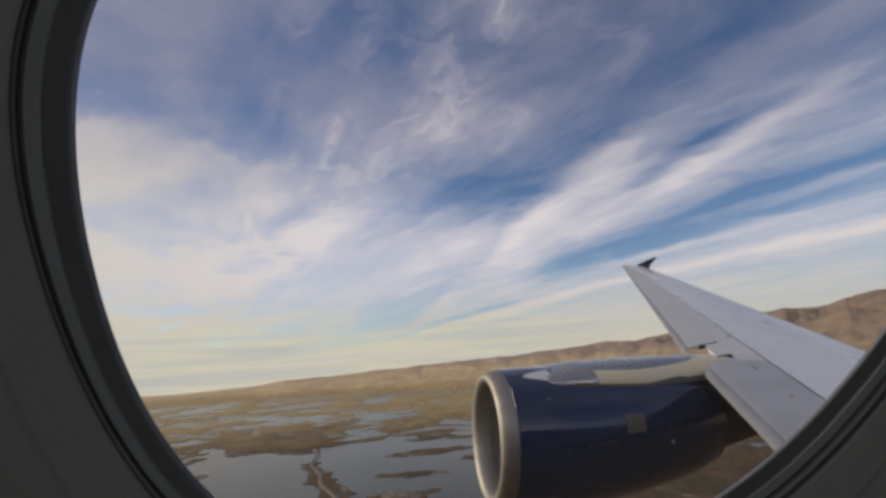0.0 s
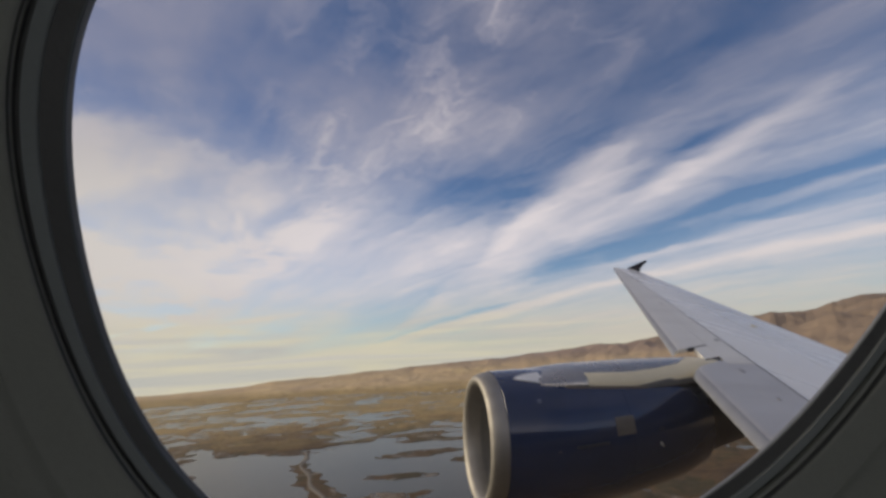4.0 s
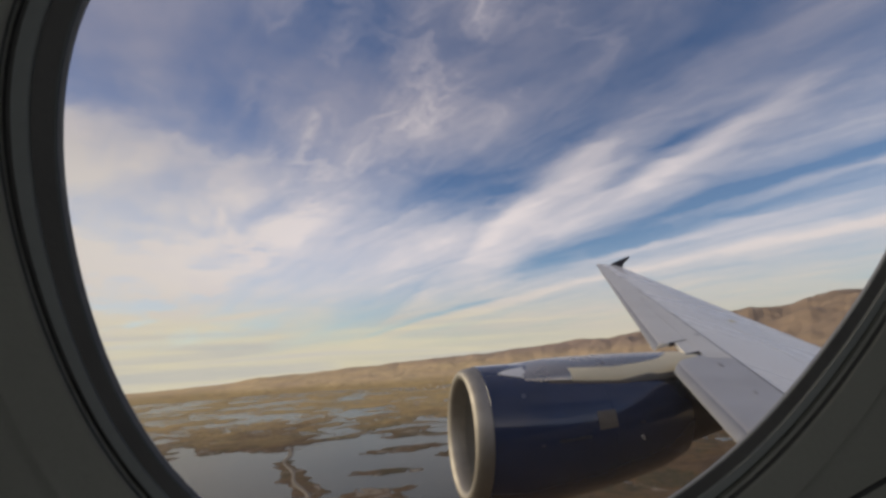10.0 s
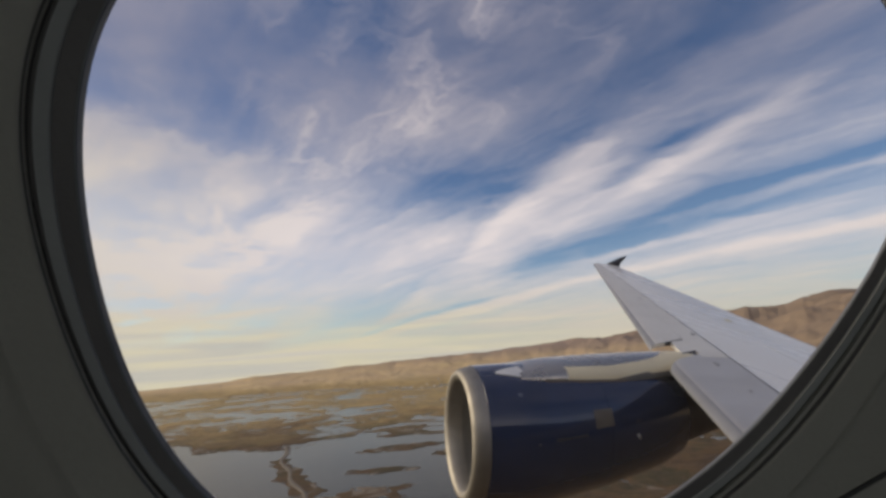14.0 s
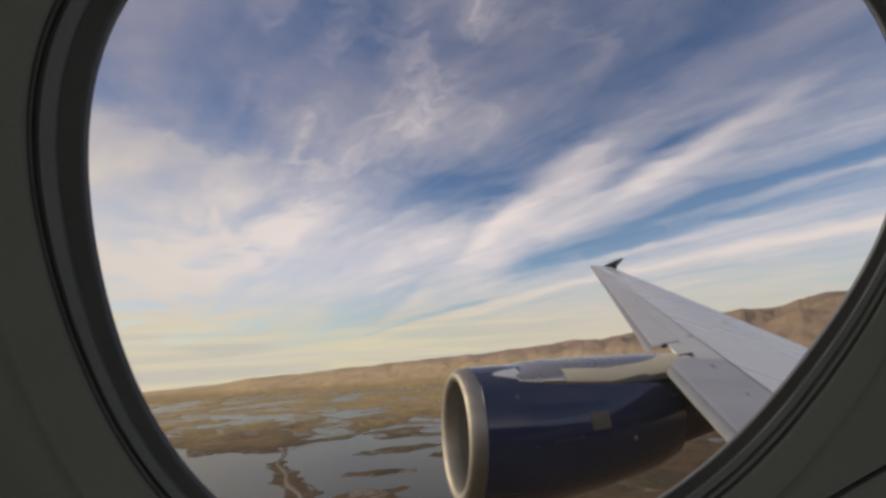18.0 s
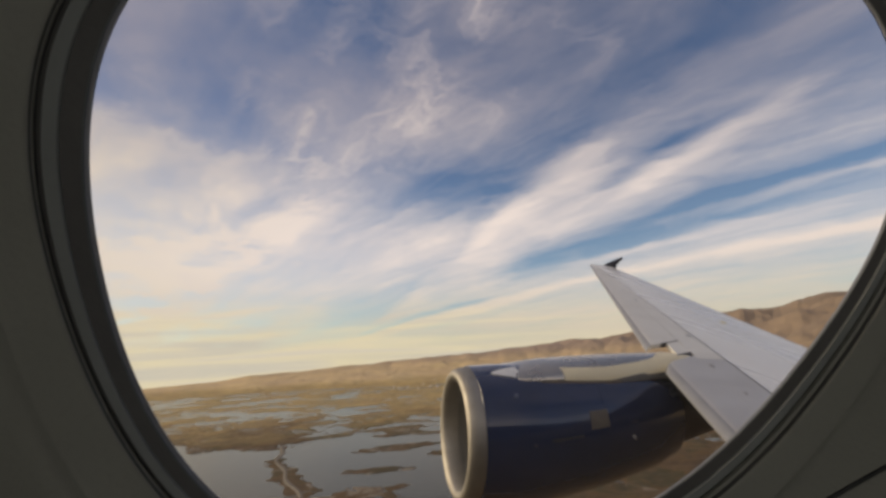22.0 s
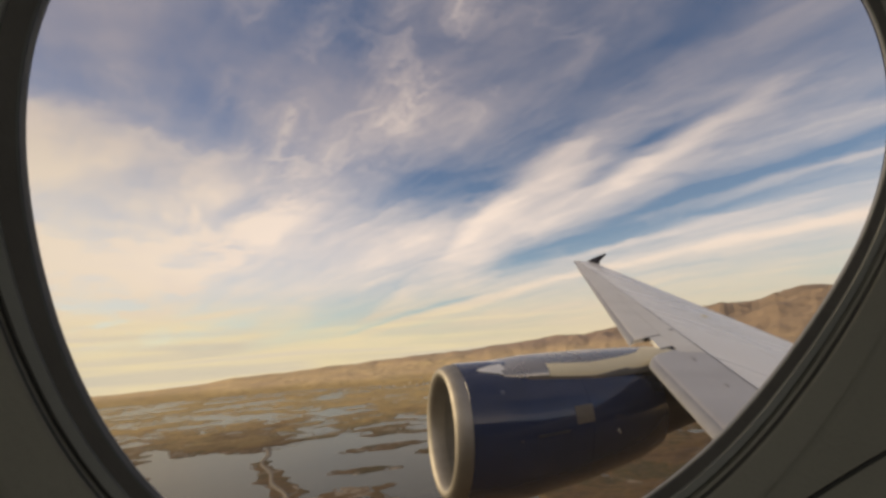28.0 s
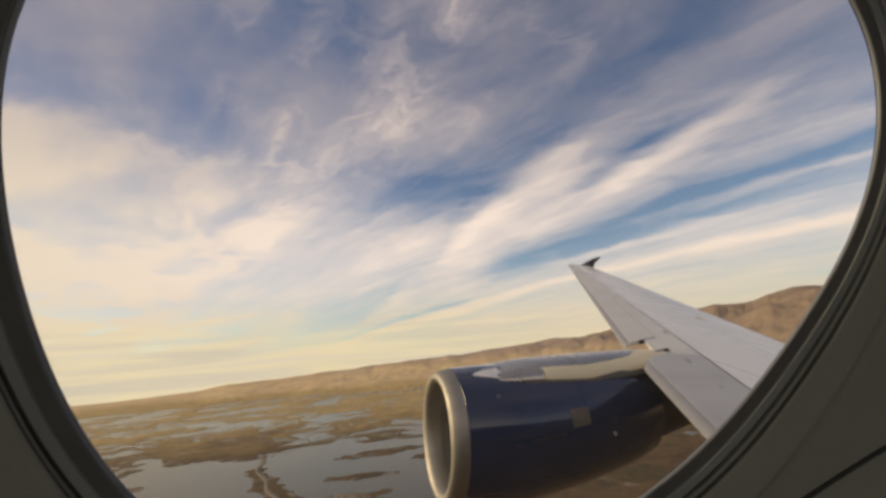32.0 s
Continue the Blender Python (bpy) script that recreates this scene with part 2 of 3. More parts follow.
PYLON_SILVER = material("silver_paint", (0.66, 0.60, 0.50), 0.25, 0.95, (0.57, 0.52, 0.44), 1.8, 0.7, 0.0, 70)
PYLON_CREAM = material("cream_warm_lit_panel", (0.80, 0.71, 0.49), 0.42, 0.0, (0.69, 0.61, 0.43), 3, 0.6)
PYLON_SKIRT = material("brown_grey_skirt", (0.20, 0.165, 0.13), 0.55, 0.0, (0.14, 0.12, 0.10), 5, 0.8)
PYLON_DARK = material("grey_composite", (0.16, 0.16, 0.16), 0.5, 0.0)
VENT = material("worn_grey_fitting", (0.042, 0.045, 0.058), 0.4, 0.0, (0.025, 0.027, 0.038), 20, 0.8)
PALE_BLUE = material("scuffed_pale_blue_paint", (0.11, 0.13, 0.19), 0.5, 0.0, (0.07, 0.085, 0.13), 20, 0.8)
STRUT = material("shaded_strut_grey", (0.06, 0.064, 0.06), 0.5, 0.0, (0.03, 0.03, 0.032), 4, 0.8)
PLACARD = material("tan_placard", (0.15, 0.13, 0.105), 0.5, 0.0, (0.10, 0.09, 0.075), 12, 0.8)
WHITE = material("white_paint", (0.8, 0.8, 0.78), 0.4)
FENCE_BLUE = material("navy_fence_paint", (0.03, 0.035, 0.06), 0.4)
YELLOW = material("yellow_ochre_mark", (0.55, 0.47, 0.22), 0.6)
RUBBER = material("black_rubber_seal", (0.115, 0.112, 0.115), 0.6, 0.0, None, 30, 0.5, 0.0003, 300)
EDGE_BLUR = material("grey_edge_blur", (0.14, 0.15, 0.165), 0.5, 0.0, None, 20, 0.4)
REVEAL = material("blue_grey_plastic_trim", (0.25, 0.265, 0.27), 0.55, 0.0, (0.21, 0.225, 0.23), 12, 0.6, 0.0001, 500)
PANEL = material("warm_grey_cabin_plastic", (0.30, 0.30, 0.275), 0.6, 0.0, (0.26, 0.26, 0.238), 8, 0.6, 0.0002, 600)
SKIN = material("dark_blue_fuselage_paint", (0.013, 0.021, 0.058), 0.25, 0.0, (0.010, 0.016, 0.04), 1.5, 0.6)
STUCCO = material("weathered_pale_stucco", (0.55, 0.51, 0.45), 0.8)
GRAVEL = material("pale_gravel_road", (0.20, 0.17, 0.13), 0.9, 0.0, (0.14, 0.12, 0.095), 0.1, 0.7)
CARPET = material("dark_cabin_carpet", (0.05, 0.05, 0.06), 0.9)


def pane_material():
    m = bpy.data.materials.new("clear_acrylic")
    m.use_nodes = True
    k = Nodes(m.node_tree)
    m.node_tree.nodes.clear()
    out, mix = k.add("ShaderNodeOutputMaterial"), k.add("ShaderNodeMixShader")
    clear, gloss, fres = k.add("ShaderNodeBsdfTransparent"), k.add("ShaderNodeBsdfGlossy"), k.add("ShaderNodeFresnel")
    clear.inputs[0].default_value = (0.97, 0.97, 0.97, 1)
    gloss.inputs["Roughness"].default_value, fres.inputs[0].default_value = 0.02, 1.3
    k.wire(fres.outputs[0], mix.inputs[0]), k.wire(clear.outputs[0], mix.inputs[1]), k.wire(gloss.outputs[0], mix.inputs[2])
    # translucent film, added to imitate the veiling glare that lifts dark areas
    glare_film, film_mix = k.add("ShaderNodeBsdfTranslucent"), k.add("ShaderNodeMixShader")
    co = k.add("ShaderNodeTexCoord").outputs["Object"]
    k.put(film_mix.inputs[0], k.span(k.noise(co, 14.0, 6, 0.6), 0.3, 0.75, 0.007, 0.014))
    k.wire(mix.outputs[0], film_mix.inputs[1]), k.wire(glare_film.outputs[0], film_mix.inputs[2])
    k.wire(film_mix.outputs[0], out.inputs[0])
    return m


def edge_material():
    """Frosted acrylic that lets part of the daylight behind it through; its paleness also imitates blur at the rim."""
    m = bpy.data.materials.new("frosted_pane_edge")
    m.use_nodes = True
    k = Nodes(m.node_tree)
    b = m.node_tree.nodes["Principled BSDF"]
    co = k.add("ShaderNodeTexCoord").outputs["Object"]
    k.wire(k.mix(k.noise(co, 20.0, 5, 0.6), (0.28, 0.30, 0.35), (0.22, 0.24, 0.29)), b.inputs["Base Color"])
    b.inputs["Roughness"].default_value = 0.45
    through_light, blend = k.add("ShaderNodeBsdfTranslucent"), k.add("ShaderNodeMixShader")
    through_light.inputs[0].default_value, blend.inputs[0].default_value = (0.50, 0.53, 0.62, 1), 0.22
    k.wire(b.outputs[0], blend.inputs[1]), k.wire(through_light.outputs[0], blend.inputs[2])
    k.wire(blend.outputs[0], m.node_tree.nodes["Material Output"].inputs[0])
    return m


ACRYLIC, EDGE = pane_material(), edge_material()


def land_material():
    """Dry marsh: ochre and olive grass, brown mud, pale salt rims near the water's level; the tones also carry haze and
    shade.
    """
    m = bpy.data.materials.new("marsh_ground")
    m.use_nodes = True
    k = Nodes(m.node_tree)
    b = m.node_tree.nodes["Principled BSDF"]
    pos = k.add("ShaderNodeTexCoord").outputs["Object"]
    sep = k.add("ShaderNodeSeparateXYZ")
    k.wire(pos, sep.inputs[0])
    flat = k.vec(sep.outputs[0], sep.outputs[1], 0.0)
    big = k.noise(flat, 0.0016, 6, 0.6, 0.6)
    mid = k.noise(flat, 0.013, 10, 0.72, 1.2)
    fine = k.noise(flat, 0.06, 6, 0.65)
    mixed = k.math("ADD", k.math("MULTIPLY", big, 0.42), k.math("MULTIPLY", mid, 0.58))
    near_grass = k.ramp(mixed, [(0.32, (0.045, 0.033, 0.023)), (0.42, (0.081, 0.054, 0.032)), (0.48, (0.126, 0.081, 0.042)), (0.54, (0.059, 0.052, 0.028)), (0.62, (0.140, 0.091, 0.048)), (0.7, (0.098, 0.070, 0.050))])
    far_grass_hazed = k.ramp(mixed, [(0.32, (0.24, 0.170, 0.095)), (0.42, (0.34, 0.240, 0.122)), (0.48, (0.48, 0.345, 0.155)), (0.54, (0.31, 0.245, 0.118)), (0.62, (0.51, 0.365, 0.165)), (0.7, (0.37, 0.275, 0.175))])
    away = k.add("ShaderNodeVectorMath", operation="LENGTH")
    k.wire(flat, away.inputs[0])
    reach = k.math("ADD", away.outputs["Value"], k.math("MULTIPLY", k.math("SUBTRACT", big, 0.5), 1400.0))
    grass = k.mix(k.span(reach, 900, 1900), near_grass, far_grass_hazed)
    grass = k.mix(k.math("MULTIPLY", k.span(fine, 0.45, 0.7), 0.38), grass, (0.10, 0.072, 0.043))
    salt = k.math("MULTIPLY", k.span(k.noise(flat, 0.02, 7, 0.62, 1.5), 0.53, 0.60), k.span(sep.outputs[2], 2.2, 0.4))
    col = k.mix(k.math("MULTIPLY", salt, 0.6), grass, (0.34, 0.30, 0.25))
    col = k.mix(k.math("MULTIPLY", k.span(sep.outputs[2], 0.30, 0.02), 0.6), col, (0.075, 0.058, 0.040))
    rock = k.ramp(k.noise(flat, 0.004, 9, 0.65, 0.4), [(0.3, (0.52, 0.385, 0.25)), (0.5, (0.64, 0.48, 0.275)), (0.7, (0.70, 0.545, 0.29))])
    gold = k.ramp(k.noise(flat, 0.006, 8, 0.65, 0.5), [(0.35, (0.31, 0.22, 0.108)), (0.5, (0.50, 0.36, 0.16)), (0.65, (0.38, 0.29, 0.13))])
    col = k.mix(k.math("MULTIPLY", k.math("MULTIPLY", k.span(sep.outputs[2], 0.9, 3.0), k.span(reach, 700, 1700)), 0.75), col, gold)
    slope_shade = k.mix(k.noise(flat, 0.0025, 6, 0.6), (0.36, 0.275, 0.235), (0.26, 0.20, 0.18))
    rock = k.mix(k.math("MULTIPLY", k.span(sep.outputs[2], 60, 190), 0.85), rock, slope_shade)
    range_shade = k.mix(k.noise(flat, 0.003, 7, 0.65, 0.5), (0.245, 0.19, 0.14), (0.33, 0.25, 0.18))   # shaded side of the higher range, painted in darker
    rock = k.mix(k.math("MULTIPLY", k.span(sep.outputs[0], 900, 2100), 0.9), rock, range_shade)
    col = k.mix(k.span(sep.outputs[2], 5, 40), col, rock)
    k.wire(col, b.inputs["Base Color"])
    b.inputs["Roughness"].default_value, b.inputs["Specular IOR Level"].default_value = 0.9, 0.15
    return m


def water_material():
    m = bpy.data.materials.new("still_shallow_water")
    m.use_nodes = True
    k = Nodes(m.node_tree)
    b = m.node_tree.nodes["Principled BSDF"]
    pos = k.add("ShaderNodeTexCoord").outputs["Object"]
    k.wire(k.mix(k.span(k.noise(pos, 0.004, 5), 0.4, 0.65), (0.042, 0.046, 0.036), (0.066, 0.068, 0.052)), b.inputs["Base Color"])
    b.inputs["Roughness"].default_value, b.inputs["IOR"].default_value = 0.18, 1.33
    b.inputs["Specular IOR Level"].default_value = 0.12
    bp = k.add("ShaderNodeBump")
    bp.inputs["Strength"].default_value, bp.inputs["Distance"].default_value = 0.3, 0.2
    k.wire(k.noise(pos, 0.25, 4, 0.6), bp.inputs["Height"])
    k.wire(bp.outputs[0], b.inputs["Normal"])
    return m


LAND, WATER = land_material(), water_material()


# ---------------------------------------------------------------- mesh helpers
def mesh_of(name, verts, faces, mat, smooth=True):
    me = bpy.data.meshes.new(name)
    me.from_pydata([tuple(map(float, v)) for v in verts], [], faces)
    me.materials.append(mat)
    bm = bmesh.new()
    bm.from_mesh(me)
    bmesh.ops.recalc_face_normals(bm, faces=bm.faces)
    bm.to_mesh(me)
    bm.free()
    if smooth:
        me.polygons.foreach_set("use_smooth", [True] * len(me.polygons))
    return me


def sharp(me, degrees=35):
    me.set_sharp_from_angle(angle=radians(degrees))
    return me


def thing(name, where, label, category, group="", kind=""):
    ob = new(name)
    ob.matrix_world = where
    return tagged(ob, label, category, group, kind)


def part(name, me, parent, label=""):
    ob = new(name, me)
    ob.parent = parent
    return tagged(ob, label)


def loft(rings, closed=True, caps=False):
    """Faces and verts of a skin over rings of equal length."""
    n = len(rings[0])
    verts = [v for r in rings for v in r]
    faces = []
    for i in range(len(rings) - 1):
        for j in range(n if closed else n - 1):
            a, b = i * n + j, i * n + (j + 1) % n
            faces.append((a, b, b + n, a + n))
    if caps:
        faces += [tuple(range(n))[::-1], tuple(range((len(rings) - 1) * n, len(rings) * n))]
    return verts, faces


# ---------------------------------------------------------------- ground
perm = np.random.RandomState(7).permutation(256)
lattice = np.random.RandomState(8).rand(256)


def value_noise(x, y):
    xi, yi = np.floor(x).astype(int), np.floor(y).astype(int)
    fx, fy = x - xi, y - yi
    fx, fy = fx * fx * fx * (fx * (fx * 6 - 15) + 10), fy * fy * fy * (fy * (fy * 6 - 15) + 10)

    def corner(i, j):
        return lattice[perm[(perm[i & 255] + j) & 255]]
    a = corner(xi, yi) * (1 - fx) + corner(xi + 1, yi) * fx
    b = corner(xi, yi + 1) * (1 - fx) + corner(xi + 1, yi + 1) * fx
    return a * (1 - fy) + b * fy


def fbm(x, y, octaves=5, gain=0.5):
    total, amp, norm = np.zeros_like(x), 1.0, 0.0
    for o in range(octaves):
        total += amp * value_noise(x + 17.3 * o, y - 9.1 * o)
        norm += amp
        x, y, amp = x * 2.03, y * 2.03, amp * gain
    return total / norm


def bump(v, lo, hi, soft):
    return 1 / (1 + np.exp(-(v - lo) / soft)) / (1 + np.exp((v - hi) / soft))


CREST_AZ = [-180, -60, -36, -32, -29, -25, -22, -16, -12, -8, 1.6, 6, 12, 21, 26, 32, 36, 41, 60, 180]
CREST_H = [8, 30, 42, 40, 52, 58, 82, 90, 112, 120, 152, 160, 200, 245, 300, 385, 395, 440, 440, 60]


def causeway(y):
    """The line of the causeway across the lake."""
    return -0.36 * y + 26 + 9 * np.sin(y / 75) + 4 * np.sin(y / 23)


def shoreline(az):
    """Distance of the lake's far shore."""
    return np.interp(az, [-60, -34, -28, -20, -13, -8, -4, 2, 8, 14], [900, 1020, 1090, 980, 1010, 1180, 1330, 1250, 800, 300])


def land_height(x, y):
    r, az = np.hypot(x, y), np.degrees(np.arctan2(x, y))
    wx, wy = fbm(x / 260 + 5, y / 260, 3) - 0.5, fbm(x / 260, y / 260 + 9, 3) - 0.5
    n = fbm((x + 170 * wx) / 150, (y + 170 * wy) / 125, 6, 0.64)
    fine = fbm((x + 60 * wy) / 46 + 40, (y + 60 * wx) / 44, 4, 0.62)
    wet = np.interp(r, [0, 900, 1400, 1700, 2400, 2700, 3600, 4200], [0.36, 0.40, 0.415, 0.43, 0.425, 0.46, 0.45, 0.39])
    dry = 0.13 * np.clip((az + 12) / 18, 0, 1)
    wet = wet + 0.05 * bump(r, 3000, 6000, 70) / (1 + np.exp((az + 15) / 2.0))
    h = (n - wet + dry + 0.40 * (fine - 0.5)) * 26
    # the open lake, with a few low islands
    shore = shoreline(az) + 260 * (fbm(x / 210 + 31, y / 210 + 12, 5, 0.55) - 0.5)
    inside = 1 / (1 + np.exp(-(shore - r) / 14)) * bump(r, 470, 9000, 16)
    island = (fbm((x + 60 * wx) / 120 + 11, (y + 60 * wy) / 74 + 6, 4, 0.5) - 0.565) * 40
    h = h * (1 - inside) + np.clip(island, -2.5, 2.0) * inside
    bank = np.abs(x - causeway(y)) - 5 - 34 * np.clip(fbm(x / 60 + 3, y / 42 + 21, 4, 0.55) - 0.42, 0, 1) * 2
    h = np.where((y > 330) & (y < 985), np.maximum(h, np.clip(-bank * 0.25, -2.5, 1.5)), h)
    creek = np.abs(fbm((x + 90 * wy) / 130 + 70, (y + 90 * wx) / 110 + 3, 4, 0.5) - 0.5)
    h -= 3.2 * np.exp(-(creek / 0.012) ** 2) * np.clip(1.2 - h / 5, 0, 1) * bump(r, 500, 3600, 60) * bump(az, -90, 0, 3)
    h = np.clip(np.where(h > 0, 0.4 * h, h), -2.5, 6)
    # mountains
    crest = np.interp(az, CREST_AZ, CREST_H)
    ridge = 1 - np.abs(2 * fbm(x / 1100 + 3, y / 1100 + 2, 5, 0.45) - 1)
    gully = np.abs(2 * fbm((x + 300 * wx) / 420 + 8, (y + 300 * wy) / 420 + 1, 5, 0.52) - 1)
    foot = np.interp(az, [-60, -24, -6, 60], [3500, 3300, 2850, 2700])
    rise = np.clip((r - foot + 420 * (fbm(x / 600, y / 600) - 0.5) * 2) / (4450 - foot), 0, 1) ** 1.25
    fold = 0.66 + 0.46 * ridge ** 1.2 + 0.10 * (fbm(az / 3.1, r / 4000, 5) - 0.5) * 2
    return h + crest * rise * fold * 0.95 - np.clip(crest, 0, 200) * 0.11 * gully * np.sin(math.pi * np.clip(rise, 0, 1)) ** 0.8


def ground():
    radii = np.concatenate([np.arange(0.0, 355.0, 6.0), np.geomspace(360, 4950, 760)])
    angles = np.radians(np.concatenate([np.arange(-52, 52, 0.085), np.arange(52, 308, 2.0)]))
    rr, aa = np.meshgrid(radii, angles, indexing="ij")
    x, y = rr * np.sin(aa), rr * np.cos(aa)
    z = land_height(x, y)
    z[0] = z[0, 0]
    n, m = len(radii), len(angles)
    i, j = np.meshgrid(np.arange(n - 1), np.arange(m), indexing="ij")
    a, b = i * m + j, i * m + (j + 1) % m
    quads = np.stack([a, a + m, b + m, b], -1).reshape(-1, 4)
    me = bpy.data.meshes.new("ground")
    me.vertices.add(n * m)
    me.vertices.foreach_set("co", np.stack([x, y, z], -1).ravel().astype(np.float32))
    me.loops.add(quads.size)
    me.loops.foreach_set("vertex_index", quads.ravel().astype(np.int32))
    me.polygons.add(len(quads))
    me.polygons.foreach_set("loop_start", np.arange(0, quads.size, 4, dtype=np.int32))
    me.polygons.foreach_set("use_smooth", np.ones(len(quads), dtype=bool))
    me.update(calc_edges=True)
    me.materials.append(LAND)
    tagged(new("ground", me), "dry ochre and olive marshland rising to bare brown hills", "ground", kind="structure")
    ring = [(4940 * math.sin(t * math.tau / 96), 4940 * math.cos(t * math.tau / 96), 0) for t in range(96)]
    tagged(new("water", mesh_of("water", ring, [tuple(range(96))[::-1]], WATER, False)), "still grey shallow water of marsh ponds", "water", kind="structure")


ground()


def road():
    """A gravel causeway on a low bank."""
    way = [(float(causeway(y)), y) for y in range(335, 975, 5)]
    rings = []
    for i, (x, y) in enumerate(way):
        x2, y2 = way[min(i + 1, len(way) - 1)]
        x1, y1 = way[max(i - 1, 0)]
        side = Vector((y2 - y1, x1 - x2, 0)).normalized()
        c = Vector((x, y, 0))
        w, h = 2.2 + 0.8 * math.sin(y / 17), 1.15 + 0.15 * math.sin(y / 31)
        rings.append([c + side * k + Vector((0, 0, z)) for k, z in ((-w - 3, -0.6), (-w, h), (0, h + 0.1), (w, h), (w + 3, -0.6))])
    v, f = loft(rings, False)
    tagged(new("road", mesh_of("road", v, f, GRAVEL)), "pale gravel causeway road on a low bank across the marsh", "road", kind="structure")


road()

def farm_building(x, y, turn, size, roof_mat):
    z = float(land_height(np.array([x]), np.array([y]))[0])
    w, d, h = size, size * 0.6, size * 0.32
    house = thing("farm_building", pose(x, y, max(z, 0.2) - 0.3, 0, 0, turn), "small pale farm building with pitched roof on the plain", "building", "buildings at the foot of the hills")
    c = [(-w / 2, -d / 2), (w / 2, -d / 2), (w / 2, d / 2), (-w / 2, d / 2)]
    v, f = loft([[Vector((a, b, 0)) for a, b in c], [Vector((a, b, h)) for a, b in c]], True, True)
    part("wall", mesh_of("wall", v, f, STUCCO, False), house)
    e = 0.4
    v = [Vector(p) for p in ((-w / 2 - e, -d / 2 - e, h), (w / 2 + e, -d / 2 - e, h), (w / 2 + e, d / 2 + e, h), (-w / 2 - e, d / 2 + e, h), (-w / 2 - e, 0, h * 1.6), (w / 2 + e, 0, h * 1.6))]
    part("roof", mesh_of("roof", v, [(0, 1, 5, 4), (2, 3, 4, 5), (0, 4, 3), (1, 2, 5), (3, 2, 1, 0)], roof_mat, False), house)


rng = random.Random(11)
for i in range(36):
    az, dist = (rng.gauss(-4, 5), rng.gauss(2650, 170)) if i < 22 else (rng.gauss(34, 3), rng.gauss(2500, 150))
    farm_building(dist * math.sin(radians(az)), dist * math.cos(radians(az)), rng.uniform(0, 180), rng.uniform(8, 15), rng.choice((STUCCO, GRAVEL, PYLON_DARK)))

# ---------------------------------------------------------------- wing
DIHEDRAL, INCIDENCE, DROP = math.tan(radians(5.1)), math.tan(radians(-2)), 1.7
TIP = 25.64


def edge_front(y):
    return 4.75 + 0.5155 * (y - 6.54)


def edge_back(y):
    return 9.89 + 0.402 * (y - 10.55)


def wing_point(y, c, top=True, lift=0.0, front=0.0):
    """A point of the wing's skin: y outboard, c share of the chord from the leading edge."""
    x0, x1 = edge_front(y) + front, edge_back(y)
    x = x0 + (x1 - x0) * c
    z = -DROP + DIHEDRAL * y + INCIDENCE * x
    chord = x1 - x0
    blunt = math.sqrt(max(0.0, 1 - max(0.0, 1 - c / 0.040) ** 2))
    thick = 0.030 * chord * 0.58 * blunt * (1 - c ** 2) if top else -0.075 * chord * 2.6 * (math.sqrt(max(c, 0)) - c) * (1 - 0.35 * c)
    nose = -0.010 * chord * max(0.0, 1 - c / 0.035) ** 2
    return Vector((x, y, z + thick + lift + nose))


def wing_body(y0, y1, c0=0.0, c1=1.0, lift=0.0, rows=8, under=None, front=0.0, skew=0.0, corner=0.0, lean=0.0, meet=0.2018, belly=1.0):
    """A closed piece of the wing between two stations and two chord shares; under: thickness of a skin panel, or the whole depth."""
    rings = []
    for i in range(rows + 1):
        y = y0 + (y1 - y0) * i / rows
        sweep = front
        if corner:                                               # a rounded outer corner
            y = y1 - (y1 - y0) * (1 - i / rows) ** 3
            s = max(0.0, (y - y1 + corner) / corner)
            sweep = front + lean * (y1 - y) + 0.8 * corner * (1 - math.sqrt(max(0.0, 1 - s * s)))
            chord = edge_back(y) - edge_front(y)
            c1 = (meet * chord - sweep) / (chord - sweep) if meet else c1
        cs = [c0 + (c1 - c0) * (j / 14) ** (1.6 if c0 == 0 else 1) for j in range(15)]
        upper = [wing_point(min(y + skew * c, TIP), c, True, lift, sweep) for c in cs]
        if under is None:
            lower = [wing_point(min(y + skew * c, TIP), c, False, -abs(lift) * 0.3 if c > 0 else lift, sweep) for c in cs[::-1]]
            for top, low in zip(upper[::-1], lower):              # a shallow belly for slats
                low.z = top.z + (low.z - top.z) * belly
        else:
            lower = [wing_point(y, c, True, lift - under) for c in cs[::-1]]
        rings.append(upper + lower)
    return loft(rings, True, True)


wing = thing("aircraft_wing", AIR, "light grey swept airliner wing with slats, spoilers and dark tip fence", "wing")


def wing_part(name, args, mat, label="", under=None):
    v, f = wing_body(**args)
    return part(name, sharp(mesh_of(name, v, f, mat)), under or wing, label)


def slat(args, label="", mat=SLAT_GREY):
    args = dict(args, belly=0.3)
    body = wing_part("slat", args, mat, label)
    wing_part("leading_edge", dict(args, c1=0.026, meet=None, lift=args["lift"] + 0.003, y0=args["y0"] + 0.004, y1=args["y1"] - 0.004), SHADED_EDGE, "bare metal leading edge toned dark for shade", body)


wing_part("wing_box", dict(y0=-0.7, y1=TIP - 0.1, c0=0.205, c1=0.90, lift=-0.012, rows=24), PYLON_DARK, "dark sealed structure between the skin panels")
